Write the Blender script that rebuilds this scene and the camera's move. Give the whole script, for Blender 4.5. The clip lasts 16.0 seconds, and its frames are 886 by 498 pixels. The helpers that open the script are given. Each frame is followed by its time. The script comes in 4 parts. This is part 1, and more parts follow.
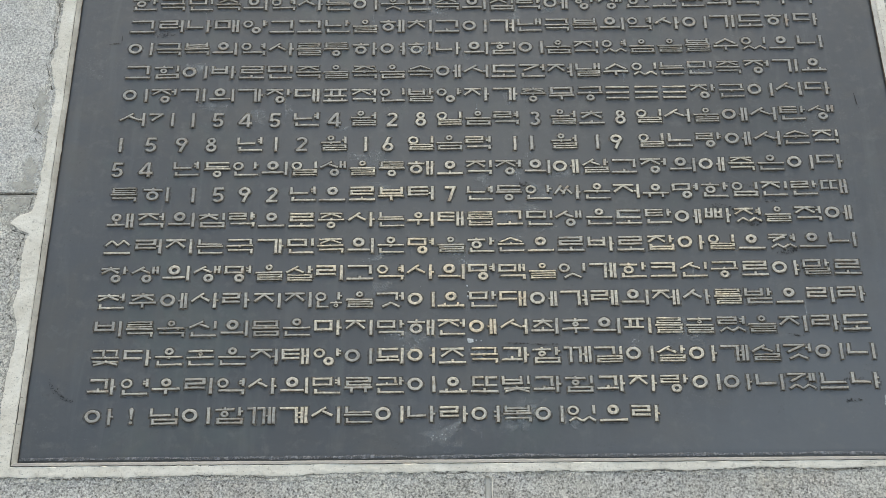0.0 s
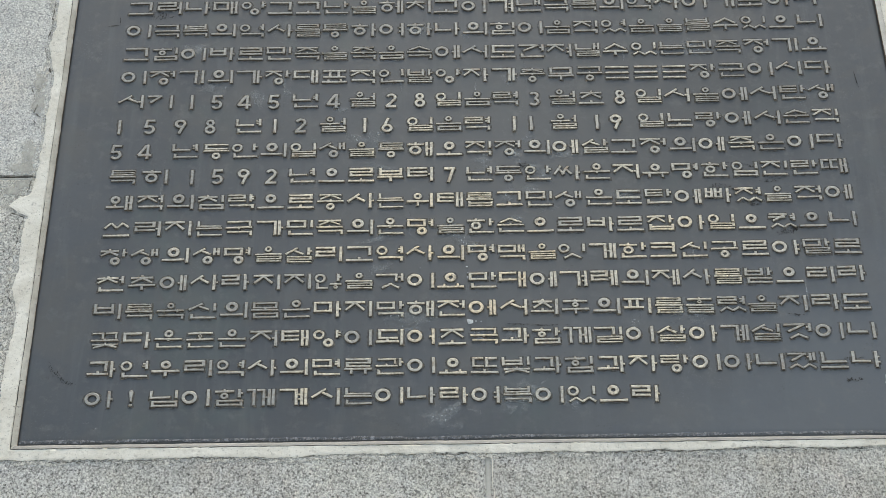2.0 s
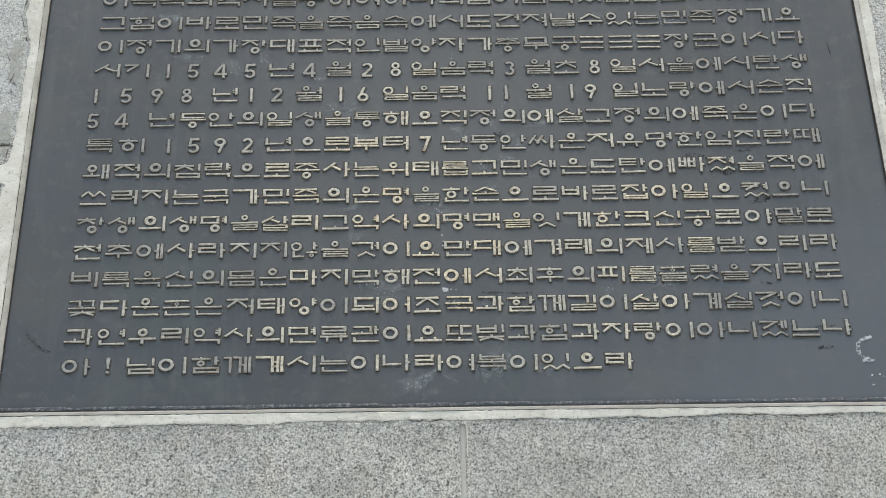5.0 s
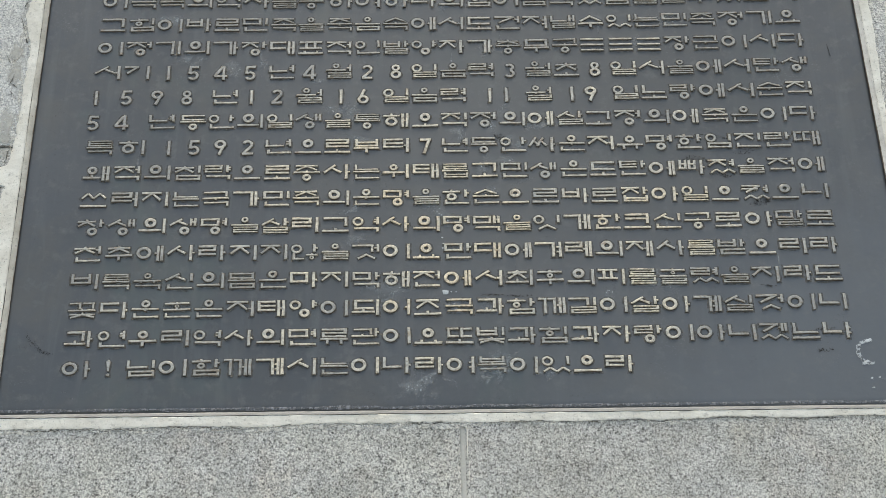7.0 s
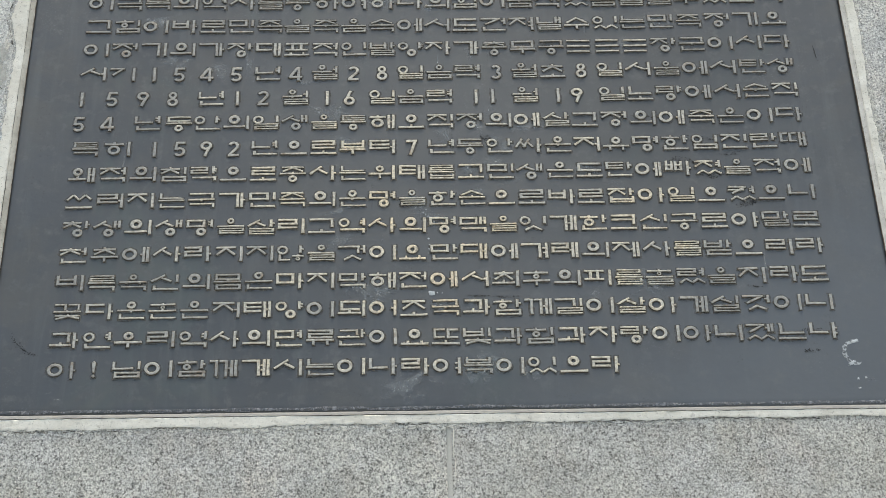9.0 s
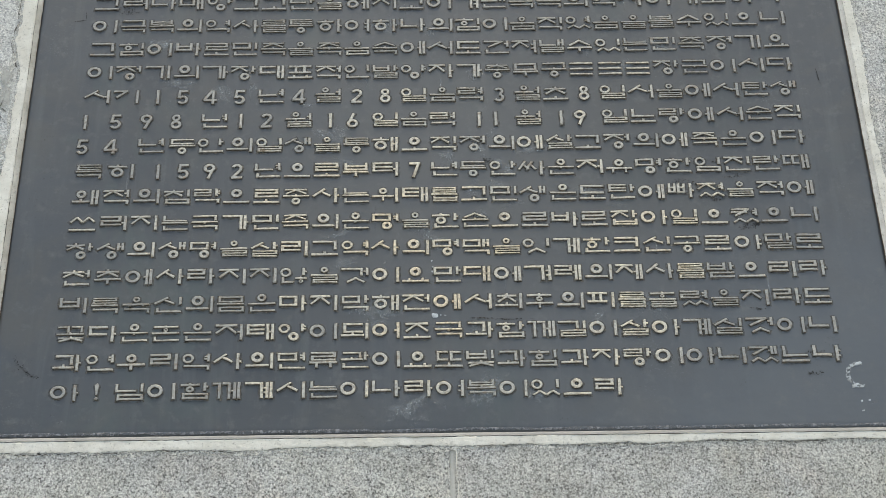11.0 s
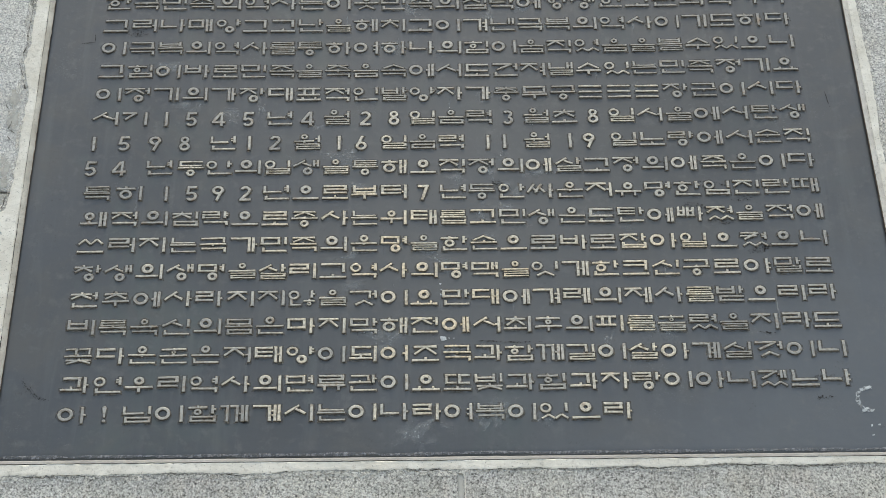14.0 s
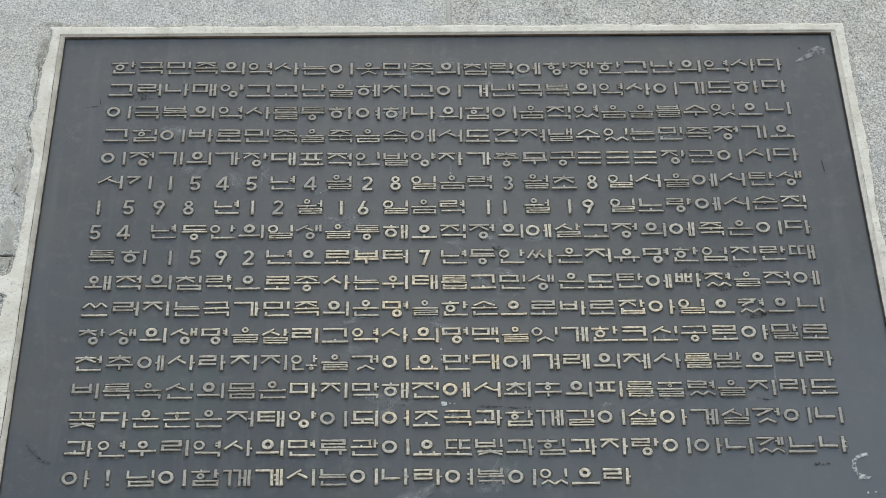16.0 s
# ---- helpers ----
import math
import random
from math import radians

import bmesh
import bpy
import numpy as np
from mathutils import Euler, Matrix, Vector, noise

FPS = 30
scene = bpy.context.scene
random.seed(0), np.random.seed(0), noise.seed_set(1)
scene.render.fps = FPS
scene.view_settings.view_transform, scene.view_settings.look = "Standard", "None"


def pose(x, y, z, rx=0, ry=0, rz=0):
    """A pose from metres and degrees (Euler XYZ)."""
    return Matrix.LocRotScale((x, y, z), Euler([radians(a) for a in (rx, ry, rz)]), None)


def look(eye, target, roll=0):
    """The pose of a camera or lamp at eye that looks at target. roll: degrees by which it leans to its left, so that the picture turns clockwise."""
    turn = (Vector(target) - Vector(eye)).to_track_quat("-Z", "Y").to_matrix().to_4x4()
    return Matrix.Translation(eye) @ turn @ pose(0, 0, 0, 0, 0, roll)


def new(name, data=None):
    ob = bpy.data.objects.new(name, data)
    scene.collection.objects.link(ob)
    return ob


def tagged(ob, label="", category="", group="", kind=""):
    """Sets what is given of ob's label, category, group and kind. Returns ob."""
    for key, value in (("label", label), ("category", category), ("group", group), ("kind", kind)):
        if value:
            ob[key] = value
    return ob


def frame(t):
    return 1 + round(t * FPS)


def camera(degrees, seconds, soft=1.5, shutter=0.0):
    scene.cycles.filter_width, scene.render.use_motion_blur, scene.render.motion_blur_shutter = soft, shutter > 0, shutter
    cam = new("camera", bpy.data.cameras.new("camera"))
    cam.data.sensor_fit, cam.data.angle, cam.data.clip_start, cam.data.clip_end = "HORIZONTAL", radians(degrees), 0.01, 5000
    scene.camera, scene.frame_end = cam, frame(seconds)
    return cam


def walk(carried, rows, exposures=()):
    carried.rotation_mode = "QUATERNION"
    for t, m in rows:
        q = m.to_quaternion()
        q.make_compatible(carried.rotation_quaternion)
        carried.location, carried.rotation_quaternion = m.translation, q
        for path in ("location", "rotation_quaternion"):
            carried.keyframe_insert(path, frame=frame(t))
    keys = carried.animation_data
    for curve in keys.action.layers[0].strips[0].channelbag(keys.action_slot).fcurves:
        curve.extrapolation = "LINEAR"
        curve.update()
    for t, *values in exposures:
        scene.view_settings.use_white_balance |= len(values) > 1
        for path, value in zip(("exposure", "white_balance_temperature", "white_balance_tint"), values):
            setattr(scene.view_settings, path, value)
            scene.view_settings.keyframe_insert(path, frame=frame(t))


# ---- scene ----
# ---- camera and walk ----
# a hand-held camera stands in front of the pedestal and looks up at the plaque
# seconds, x, y, z, pitch, yaw, lean to the right
PATH = [
    (0.0, -0.080, -3.556, 1.602, 36.491, 0.146, 0.611),
    (0.5, -0.078, -3.554, 1.600, 36.379, 0.253, 0.538),
    (1.0, -0.072, -3.552, 1.597, 36.371, 0.365, 0.554),
    (1.5, -0.073, -3.553, 1.601, 36.226, 0.356, 0.752),
    (2.0, -0.069, -3.549, 1.603, 35.967, 0.314, 0.756),
    (2.5, -0.070, -3.538, 1.590, 35.717, 0.216, 0.772),
    (3.0, -0.066, -3.555, 1.581, 35.562, 0.301, 0.648),
    (3.5, -0.062, -3.562, 1.583, 35.202, -0.040, 0.763),
    (4.0, -0.057, -3.564, 1.584, 35.037, -0.238, 0.855),
    (4.2, -0.058, -3.565, 1.584, 35.086, -0.376, 1.079),
    (6.5, -0.064, -3.578, 1.588, 34.979, -0.470, 1.188),
    (7.0, -0.066, -3.575, 1.590, 35.029, -0.516, 1.151),
    (7.5, -0.063, -3.572, 1.588, 35.103, -0.568, 1.249),
    (8.0, -0.065, -3.571, 1.588, 35.126, -0.716, 1.285),
    (8.5, -0.064, -3.570, 1.582, 35.204, -0.912, 1.433),
    (9.0, -0.062, -3.561, 1.578, 35.286, -0.956, 1.452),
    (11.5, -0.063, -3.562, 1.578, 36.094, -0.793, 1.326),
    (12.0, -0.066, -3.562, 1.574, 36.249, -0.706, 1.198),
    (12.5, -0.063, -3.561, 1.575, 36.588, -0.757, 1.139),
    (13.0, -0.062, -3.557, 1.577, 36.818, -0.719, 1.153),
    (13.5, -0.059, -3.555, 1.580, 36.833, -0.579, 1.003),
    (14.0, -0.069, -3.556, 1.585, 36.605, -0.677, 1.149),
    (14.5, -0.073, -3.562, 1.598, 36.358, -0.810, 1.176),
    (15.0, -0.079, -3.577, 1.605, 36.371, -0.876, 1.222),
    (15.5, -0.082, -3.619, 1.600, 37.166, -0.862, 1.224),
    (16.0, -0.092, -3.629, 1.601, 37.827, -1.038, 1.089),
]
cam = camera(25.97, 16.0, soft=0.74)
walk(cam, [(t, pose(x, y, z, 90 + pitch, 0, yaw) @ pose(0, 0, 0, 0, 0, -lean)) for t, x, y, z, pitch, yaw, lean in PATH],
     exposures=[(0.0, 1.22, 7450, 4), (16.0, 1.22, 7450, 4)])

# ---- light: an overcast day, sky in front of and above the wall ----
SUN_EL, SUN_AZ = 82.0, 168.0          # degrees; azimuth from +y clockwise
world = bpy.data.worlds.new("sky")
scene.world = world
world.use_nodes = True
wn = world.node_tree.nodes
sky = wn.new("ShaderNodeTexSky")
sky.sky_type = "NISHITA"
sky.sun_disc = False
sky.sun_elevation, sky.sun_rotation = radians(SUN_EL), radians(SUN_AZ)
sky.air_density, sky.dust_density, sky.ozone_density = 1.0, 2.6, 1.5
wn["Background"].inputs["Strength"].default_value = 0.12
world.node_tree.links.new(sky.outputs["Color"], wn["Background"].inputs["Color"])
sun_data = bpy.data.lights.new("sun", "SUN")
sun_data.energy, sun_data.angle, sun_data.color = 1.2, radians(30), (1.0, 0.97, 0.93)
sun = new("sun", sun_data)
az, el = radians(SUN_AZ), radians(SUN_EL)
sun_from = Vector((math.sin(az) * math.cos(el), math.cos(az) * math.cos(el), math.sin(el)))
sun.matrix_world = look(sun_from * 30, (0, 0, 0))


# ---- materials ----
class Nodes:
    """A small wrapper to write node materials in few lines."""

    def __init__(self, name):
        self.mat = bpy.data.materials.new(name)
        self.mat.use_nodes = True
        self.tree = self.mat.node_tree
        self.bsdf = self.tree.nodes["Principled BSDF"]
        self.coord = self.tree.nodes.new("ShaderNodeTexCoord").outputs["Object"]

    def node(self, kind, **values):
        n = self.tree.nodes.new(kind)
        for key, value in values.items():
            n.inputs[key.replace("_", " ")].default_value = value
        return n

    def link(self, a, b):
        self.tree.links.new(a, b)

    def world_coord(self):
        self.coord = self.tree.nodes.new("ShaderNodeNewGeometry").outputs["Position"]
        return self

    def scaled(self, sx, sy, sz):
        m = self.node("ShaderNodeMapping", Scale=(sx, sy, sz))
        self.link(self.coord, m.inputs["Vector"])
        return m.outputs["Vector"]

    def noise(self, scale, detail=4.0, rough=0.55, coord=None, distortion=0.0):
        n = self.node("ShaderNodeTexNoise", Scale=scale, Detail=detail, Roughness=rough, Distortion=distortion)
        self.link(coord or self.coord, n.inputs["Vector"])
        return n.outputs["Fac"]

    def cells(self, scale, feature="F1", coord=None):
        n = self.node("ShaderNodeTexVoronoi", Scale=scale)
        n.feature = feature
        self.link(coord or self.coord, n.inputs["Vector"])
        return n

    def ramp(self, fac, *stops):
        n = self.tree.nodes.new("ShaderNodeValToRGB")
        el = n.color_ramp.elements
        while len(el) < len(stops):
            el.new(0.5)
        for e, (pos, col) in zip(el, stops):
            e.position = pos
            e.color = (col, col, col, 1) if isinstance(col, (int, float)) else (*col, 1)
        self.link(fac, n.inputs["Fac"])
        return n.outputs["Color"]

    def mix(self, fac, a, b, mode="MIX"):
        n = self.tree.nodes.new("ShaderNodeMix")
        n.data_type, n.blend_type = "RGBA", mode
        for value, slot in ((fac, n.inputs[0]), (a, n.inputs[6]), (b, n.inputs[7])):
            if isinstance(value, bpy.types.NodeSocket):
                self.link(value, slot)
            elif isinstance(value, (int, float)):
                slot.default_value = value if slot == n.inputs[0] else (value, value, value, 1)
            else:
                slot.default_value = (*value, 1)
        return n.outputs[2]

    def math(self, op, a, b=0.0, c=0.0):
        n = self.tree.nodes.new("ShaderNodeMath")
        n.operation = op
        for value, slot in zip((a, b, c), n.inputs):
            if isinstance(value, bpy.types.NodeSocket):
                self.link(value, slot)
            else:
                slot.default_value = value
        return n.outputs[0]

    def finish(self, color, rough, metal=0.0, bump=(), spec=0.5):
        for value, key in ((color, "Base Color"), (rough, "Roughness"), (metal, "Metallic")):
            slot = self.bsdf.inputs[key]
            if isinstance(value, bpy.types.NodeSocket):
                self.link(value, slot)
            elif key == "Base Color":
                slot.default_value = (*value, 1)
            else:
                slot.default_value = value
        self.bsdf.inputs["Specular IOR Level"].default_value = spec
        normal = None
        for height, strength, distance in bump:
            n = self.node("ShaderNodeBump", Strength=strength, Distance=distance)
            self.link(height, n.inputs["Height"])
            if normal:
                self.link(normal, n.inputs["Normal"])
            normal = n.outputs["Normal"]
        if normal:
            self.link(normal, self.bsdf.inputs["Normal"])
        return self.mat


def granite_material():
    m = Nodes("bush-hammered grey granite").world_coord()
    grain = m.cells(250)
    tone = m.ramp(m.math("FRACT", m.math("MULTIPLY", grain.outputs["Color"], 3.7)),
                  (0.0, (0.04, 0.041, 0.042)), (0.12, (0.12, 0.12, 0.12)), (0.22, (0.44, 0.44, 0.435)),
                  (0.60, (0.70, 0.70, 0.685)), (1.0, (0.92, 0.91, 0.885)))
    fine = m.noise(270, 3, 0.6, m.scaled(1.0, 1.0, 0.8))
    tone = m.mix(0.58, tone, m.ramp(fine, (0.38, 0.07), (0.47, 0.46), (0.59, 0.92)))
    cloud = m.noise(9, 5, 0.6)
    tone = m.mix(1.0, tone, m.ramp(cloud, (0.3, (0.73, 0.73, 0.70)), (0.7, (1.06, 1.05, 1.01))), "MULTIPLY")
    stain = m.noise(3.1, 4, 0.65)
    tone = m.mix(m.ramp(stain, (0.42, 0.0), (0.70, 0.6)), tone, m.mix(1.0, tone, (1.0, 0.98, 0.88), "MULTIPLY"))
    rust = m.noise(6.3, 4, 0.7, m.scaled(1.0, 1.0, 0.6))
    tone = m.mix(m.ramp(rust, (0.50, 0.0), (0.72, 0.7)), tone, m.mix(1.0, tone, (0.97, 0.89, 0.82), "MULTIPLY"))
    tone = m.mix(m.ramp(m.noise(4.7, 4, 0.65), (0.55, 0.0), (0.75, 0.35)), tone, (0.46, 0.46, 0.41))
    own = m.tree.nodes.new("ShaderNodeAttribute")
    own.attribute_name = "paleness"
    tone = m.mix(own.outputs["Fac"], tone, (0.72, 0.73, 0.735))
    own = m.tree.nodes.new("ShaderNodeAttribute")
    own.attribute_name = "greyness"
    tone = m.mix(own.outputs["Fac"], tone, (0.34, 0.31, 0.265))
    return m.finish(tone, 0.75, bump=((m.noise(210, 4, 0.65), 0.8, 0.005), (m.noise(22, 3), 0.3, 0.004)), spec=0.35)


def mortar_material(name, light, dark, pits=0.5):
    m = Nodes(name).world_coord()
    a = m.mix(m.ramp(m.noise(14, 6, 0.65), (0.35, 0.0), (0.65, 1.0)), light, dark)
    a = m.mix(m.ramp(m.noise(75, 4, 0.6), (0.58, 0.0), (0.74, 0.5)), a, (0.30, 0.275, 0.23))
    a = m.mix(m.ramp(m.noise(300, 2), (0.66, 0.0), (0.72, pits)), a, (0.10, 0.09, 0.075))
    return m.finish(a, 0.85, bump=((m.noise(60, 6, 0.65), 0.55, 0.002), (m.noise(320, 3), 0.5, 0.001)), spec=0.25)


def plate_material():
    """Dark patinated bronze with a satin sheen, water runs and rubbed spots."""
    m = Nodes("dark patinated bronze").world_coord()
    base = m.mix(m.ramp(m.noise(2.2, 5, 0.6), (0.3, 0.0), (0.7, 1.0)), (0.054, 0.061, 0.068), (0.075, 0.083, 0.092))
    runs = m.noise(1.0, 5, 0.62, m.scaled(26, 1, 2.2), 0.4)
    base = m.mix(m.ramp(runs, (0.52, 0.0), (0.72, 0.55)), base, (0.100, 0.112, 0.119))
    patch = m.noise(4.3, 5, 0.68, distortion=0.6)
    base = m.mix(m.ramp(patch, (0.46, 0.0), (0.66, 0.5)), base, (0.098, 0.095, 0.085))
    green = m.noise(2.9, 5, 0.7, m.scaled(1.3, 1, 0.8), 0.8)
    base = m.mix(m.ramp(green, (0.52, 0.0), (0.70, 0.6)), base, (0.072, 0.094, 0.092))
    # bluer and paler towards the foot and the east edge, and a corroded darker field east of the middle
    pale_east = m.node("ShaderNodeMapping", Location=(-1.05, 0.0, -3.55), Scale=(1.0, 0.0, 1.0))
    corroded = m.node("ShaderNodeMapping", Location=(-0.42 * 2.1, 0.0, -4.52 * 2.4), Scale=(2.1, 0.0, 2.4))
    # a third field, paler about the middle of the plate
    rubbed = m.node("ShaderNodeMapping", Location=(-0.03 * 1.6, 0.0, -4.34 * 1.5), Scale=(1.6, 0.0, 1.5))
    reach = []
    for field in (pale_east, corroded, rubbed):
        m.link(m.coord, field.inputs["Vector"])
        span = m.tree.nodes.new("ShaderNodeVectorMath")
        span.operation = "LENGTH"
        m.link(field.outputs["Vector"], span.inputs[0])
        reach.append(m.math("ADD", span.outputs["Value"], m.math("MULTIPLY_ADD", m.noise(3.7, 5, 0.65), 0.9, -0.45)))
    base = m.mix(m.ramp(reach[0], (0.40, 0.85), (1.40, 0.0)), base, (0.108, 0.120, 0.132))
    base = m.mix(m.ramp(reach[1], (0.45, 0.55), (1.05, 0.0)), base, (0.056, 0.062, 0.064))
    base = m.mix(m.ramp(reach[2], (0.30, 0.65), (1.0, 0.0)), base, (0.102, 0.106, 0.107))
    pits = m.math("MULTIPLY", m.ramp(m.noise(150, 4, 0.7), (0.60, 0.0), (0.68, 1.0)), m.ramp(m.noise(9, 4, 0.7), (0.52, 0.0), (0.68, 0.7)))
    base = m.mix(pits, base, (0.035, 0.035, 0.034))
    smudge = m.noise(26, 5, 0.7)
    base = m.mix(m.ramp(smudge, (0.54, 0.0), (0.74, 0.55)), base, (0.132, 0.136, 0.136))
    specks = m.noise(240, 4, 0.65)
    rare = m.noise(5.5, 4, 0.65)
    chalk = m.math("MULTIPLY", m.ramp(specks, (0.58, 0.0), (0.68, 1.0)), m.ramp(rare, (0.54, 0.0), (0.72, 1.0)))
    base = m.mix(m.math("MULTIPLY", chalk, 0.28), base, (0.33, 0.36, 0.38))
    rough = m.ramp(m.noise(11, 6, 0.65), (0.3, 0.36), (0.7, 0.52))
    return m.finish(base, rough, 0.0, bump=((m.noise(38, 5, 0.6), 0.10, 0.004), (m.noise(420, 3), 0.04, 0.0008)), spec=0.5)


def letter_material():
    """Worn brass, greyed in places; every letter has its own tone."""
    m = Nodes("worn brass")
    info = m.tree.nodes.new("ShaderNodeObjectInfo").outputs["Random"]
    place = m.tree.nodes.new("ShaderNodeNewGeometry").outputs["Position"]
    big = m.noise(3.4, 4, 0.6, place)
    # the lettering turns brighter and more golden about the middle of the plaque
    middle_map = m.node("ShaderNodeMapping", Location=(-0.05, 0.0, -5.60), Scale=(1.0, 0.0, 1.35))
    m.link(place, middle_map.inputs["Vector"])
    span = m.tree.nodes.new("ShaderNodeVectorMath")
    span.operation = "LENGTH"
    m.link(middle_map.outputs["Vector"], span.inputs[0])
    nearness = m.math("MULTIPLY_ADD", span.outputs["Value"], -0.72, 0.17)
    blend = m.math("ADD", nearness, m.math("MULTIPLY_ADD", info, 0.40, m.math("MULTIPLY_ADD", big, 1.6, -0.45)))
    tone = m.ramp(blend, (0.0, (0.33, 0.325, 0.30)), (0.28, (0.50, 0.48, 0.425)), (0.55, (0.655, 0.605, 0.495)), (0.85, (0.775, 0.66, 0.48)))
    grime = m.ramp(m.noise(120, 5, 0.7, place), (0.47, 0.0), (0.64, 0.75))
    tone = m.mix(grime, tone, (0.19, 0.165, 0.130))
    rust = m.ramp(m.noise(38, 4, 0.7, place), (0.54, 0.0), (0.70, 0.65))
    tone = m.mix(rust, tone, (0.26, 0.175, 0.105))
    tone = m.mix(m.ramp(m.noise(520, 2, 0.5, place), (0.6, 0.0), (0.7, 0.5)), tone, (0.13, 0.12, 0.11))
    bare = m.ramp(m.noise(70, 4, 0.7, place), (0.54, 0.0), (0.68, 0.8))
    tone = m.mix(bare, tone, m.mix(1.0, tone, (1.42, 1.37, 1.27), "MULTIPLY"))
    return m.finish(tone, m.ramp(m.noise(160, 4, 0.6, place), (0.35, 0.34), (0.7, 0.6)), 0.25,
                    bump=((m.noise(260, 4, 0.6, place), 0.25, 0.0012),), spec=0.5)


def flecked_material(name, color, scale, low, high, rough=0.8):
    """Thin broken marks: the colour shows only on the high grain."""
    m = Nodes(name).world_coord()
    keep = m.ramp(m.noise(scale, 4, 0.7), (low, 0.0), (high, 1.0))
    m.link(keep, m.bsdf.inputs["Alpha"])
    tone = m.mix(m.ramp(m.noise(scale * 0.4, 3), (0.35, 0.0), (0.7, 1.0)), color, tuple(c * 0.72 for c in color))
    return m.finish(tone, rough, spec=0.3)


def haze_material(name, color, onset=0.42, most=0.5):
    """Chalk washed thin over the plate: a soft haze with a few solid flecks, fading towards its rim."""
    m = Nodes(name).world_coord()
    fade = m.tree.nodes.new("ShaderNodeAttribute")
    fade.attribute_name = "thickness"
    haze = m.ramp(m.noise(42, 5, 0.7, m.scaled(1.3, 1, 0.8)), (onset, 0.0), (0.72, most))
    flecks = m.ramp(m.noise(190, 3, 0.6), (0.60, 0.0), (0.68, 0.9))
    m.link(m.math("MULTIPLY", fade.outputs["Fac"], m.math("MAXIMUM", haze, flecks)), m.bsdf.inputs["Alpha"])
    return m.finish(color, 0.8, spec=0.3)


def paving_material():
    m = Nodes("grey granite paving").world_coord()
    a = m.ramp(m.noise(1.2, 6, 0.6), (0.3, (0.17, 0.17, 0.165)), (0.7, (0.25, 0.245, 0.235)))
    a = m.mix(m.ramp(m.noise(140, 3), (0.4, 0.0), (0.7, 0.5)), a, (0.13, 0.13, 0.127))
    return m.finish(a, 0.8, bump=((m.noise(60, 4), 0.3, 0.003),))


GRANITE = granite_material()
MORTAR = mortar_material("pale cement mortar", (0.86, 0.83, 0.745), (0.69, 0.655, 0.57), 0.65)
JOINT = mortar_material("grey joint mortar", (0.60, 0.585, 0.54), (0.46, 0.45, 0.41))
BEAD = mortar_material("weathered sealing bead", (0.63, 0.60, 0.525), (0.41, 0.38, 0.32), 0.6)
PALE = mortar_material("pale bead flush with the mortar", (0.75, 0.715, 0.65), (0.56, 0.525, 0.47), 0.6)
RUST = mortar_material("rust-brown line at the plate's rim", (0.20, 0.155, 0.12), (0.11, 0.088, 0.068), 0.5)
SILL = mortar_material("grey dust on the lower bead", (0.37, 0.355, 0.33), (0.27, 0.26, 0.245), 0.4)
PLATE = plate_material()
BRASS = letter_material()
FLANK = mortar_material("dark brown letter flanks", (0.140, 0.120, 0.096), (0.080, 0.070, 0.058))
PAVING = paving_material()
GRIME = flecked_material("brown dirt caught round the letters", (0.165, 0.152, 0.127), 85, 0.38, 0.74, 0.7)
CHALK = haze_material("white chalky deposit", (0.46, 0.49, 0.50))
DRIP = flecked_material("white paint splash", (0.62, 0.65, 0.66), 240, 0.30, 0.46)
PAINT = flecked_material("thin smeared white paint", (0.34, 0.36, 0.37), 70, 0.28, 0.62)
SCRATCH = flecked_material("dark scratched patina", (0.03, 0.03, 0.03), 260, 0.53, 0.58)
CEMENT = haze_material("old cement rubbed over stone", (0.55, 0.54, 0.49), 0.12, 1.0)
STAIN = haze_material("brown-grey stain in the stone", (0.38, 0.36, 0.305), 0.25, 0.9)
SCORE = flecked_material("dark scored line", (0.045, 0.045, 0.045), 170, 0.40, 0.54, 0.7)
FEATHER = flecked_material("mortar thinned over the stone", (0.72, 0.70, 0.635), 140, 0.48, 0.60, 0.9)
SANDY = flecked_material("sandy cement rubbed thin", (0.72, 0.70, 0.635), 130, 0.40, 0.56, 0.9)
STREAK = flecked_material("white wiped chalk", (0.50, 0.53, 0.54), 170, 0.36, 0.56)
CRACK = flecked_material("dark crack line", (0.12, 0.11, 0.095), 110, 0.42, 0.54)
SCUFF = flecked_material("scuffed pale rim", (0.27, 0.275, 0.29), 120, 0.34, 0.66)
# shade in the gap round the plaque, put into the colour
GAP_SHADE = mortar_material("dark recess", (0.10, 0.09, 0.08), (0.06, 0.055, 0.05))


# ---- mesh helpers ----
def mesh_object(name, verts, faces, material, parent=None, label="", smooth=False):
    me = bpy.data.meshes.new(name)
    me.from_pydata(verts, [], faces)
    me.materials.append(material)
    if smooth:
        me.polygons.foreach_set("use_smooth", [True] * len(me.polygons))
    me.update()
    ob = new(name, me)
    if parent:
        ob.parent = parent
    if label:
        tagged(ob, label)
    return ob


CUT = random.Random(3)


def uneven(pts):
    """An outline as cast: its long edges waver a little."""
    out = []
    for (ax, az), (bx, bz) in zip(pts, pts[1:] + pts[:1]):
        parts = max(1, int(math.hypot(bx - ax, bz - az) / 0.011))
        for i in range(parts):
            k, spread = i / parts, 0.00034 if i == 0 else 0.00024
            out.append((ax + (bx - ax) * k + CUT.gauss(0, spread), az + (bz - az) * k + CUT.gauss(0, spread)))
    return out


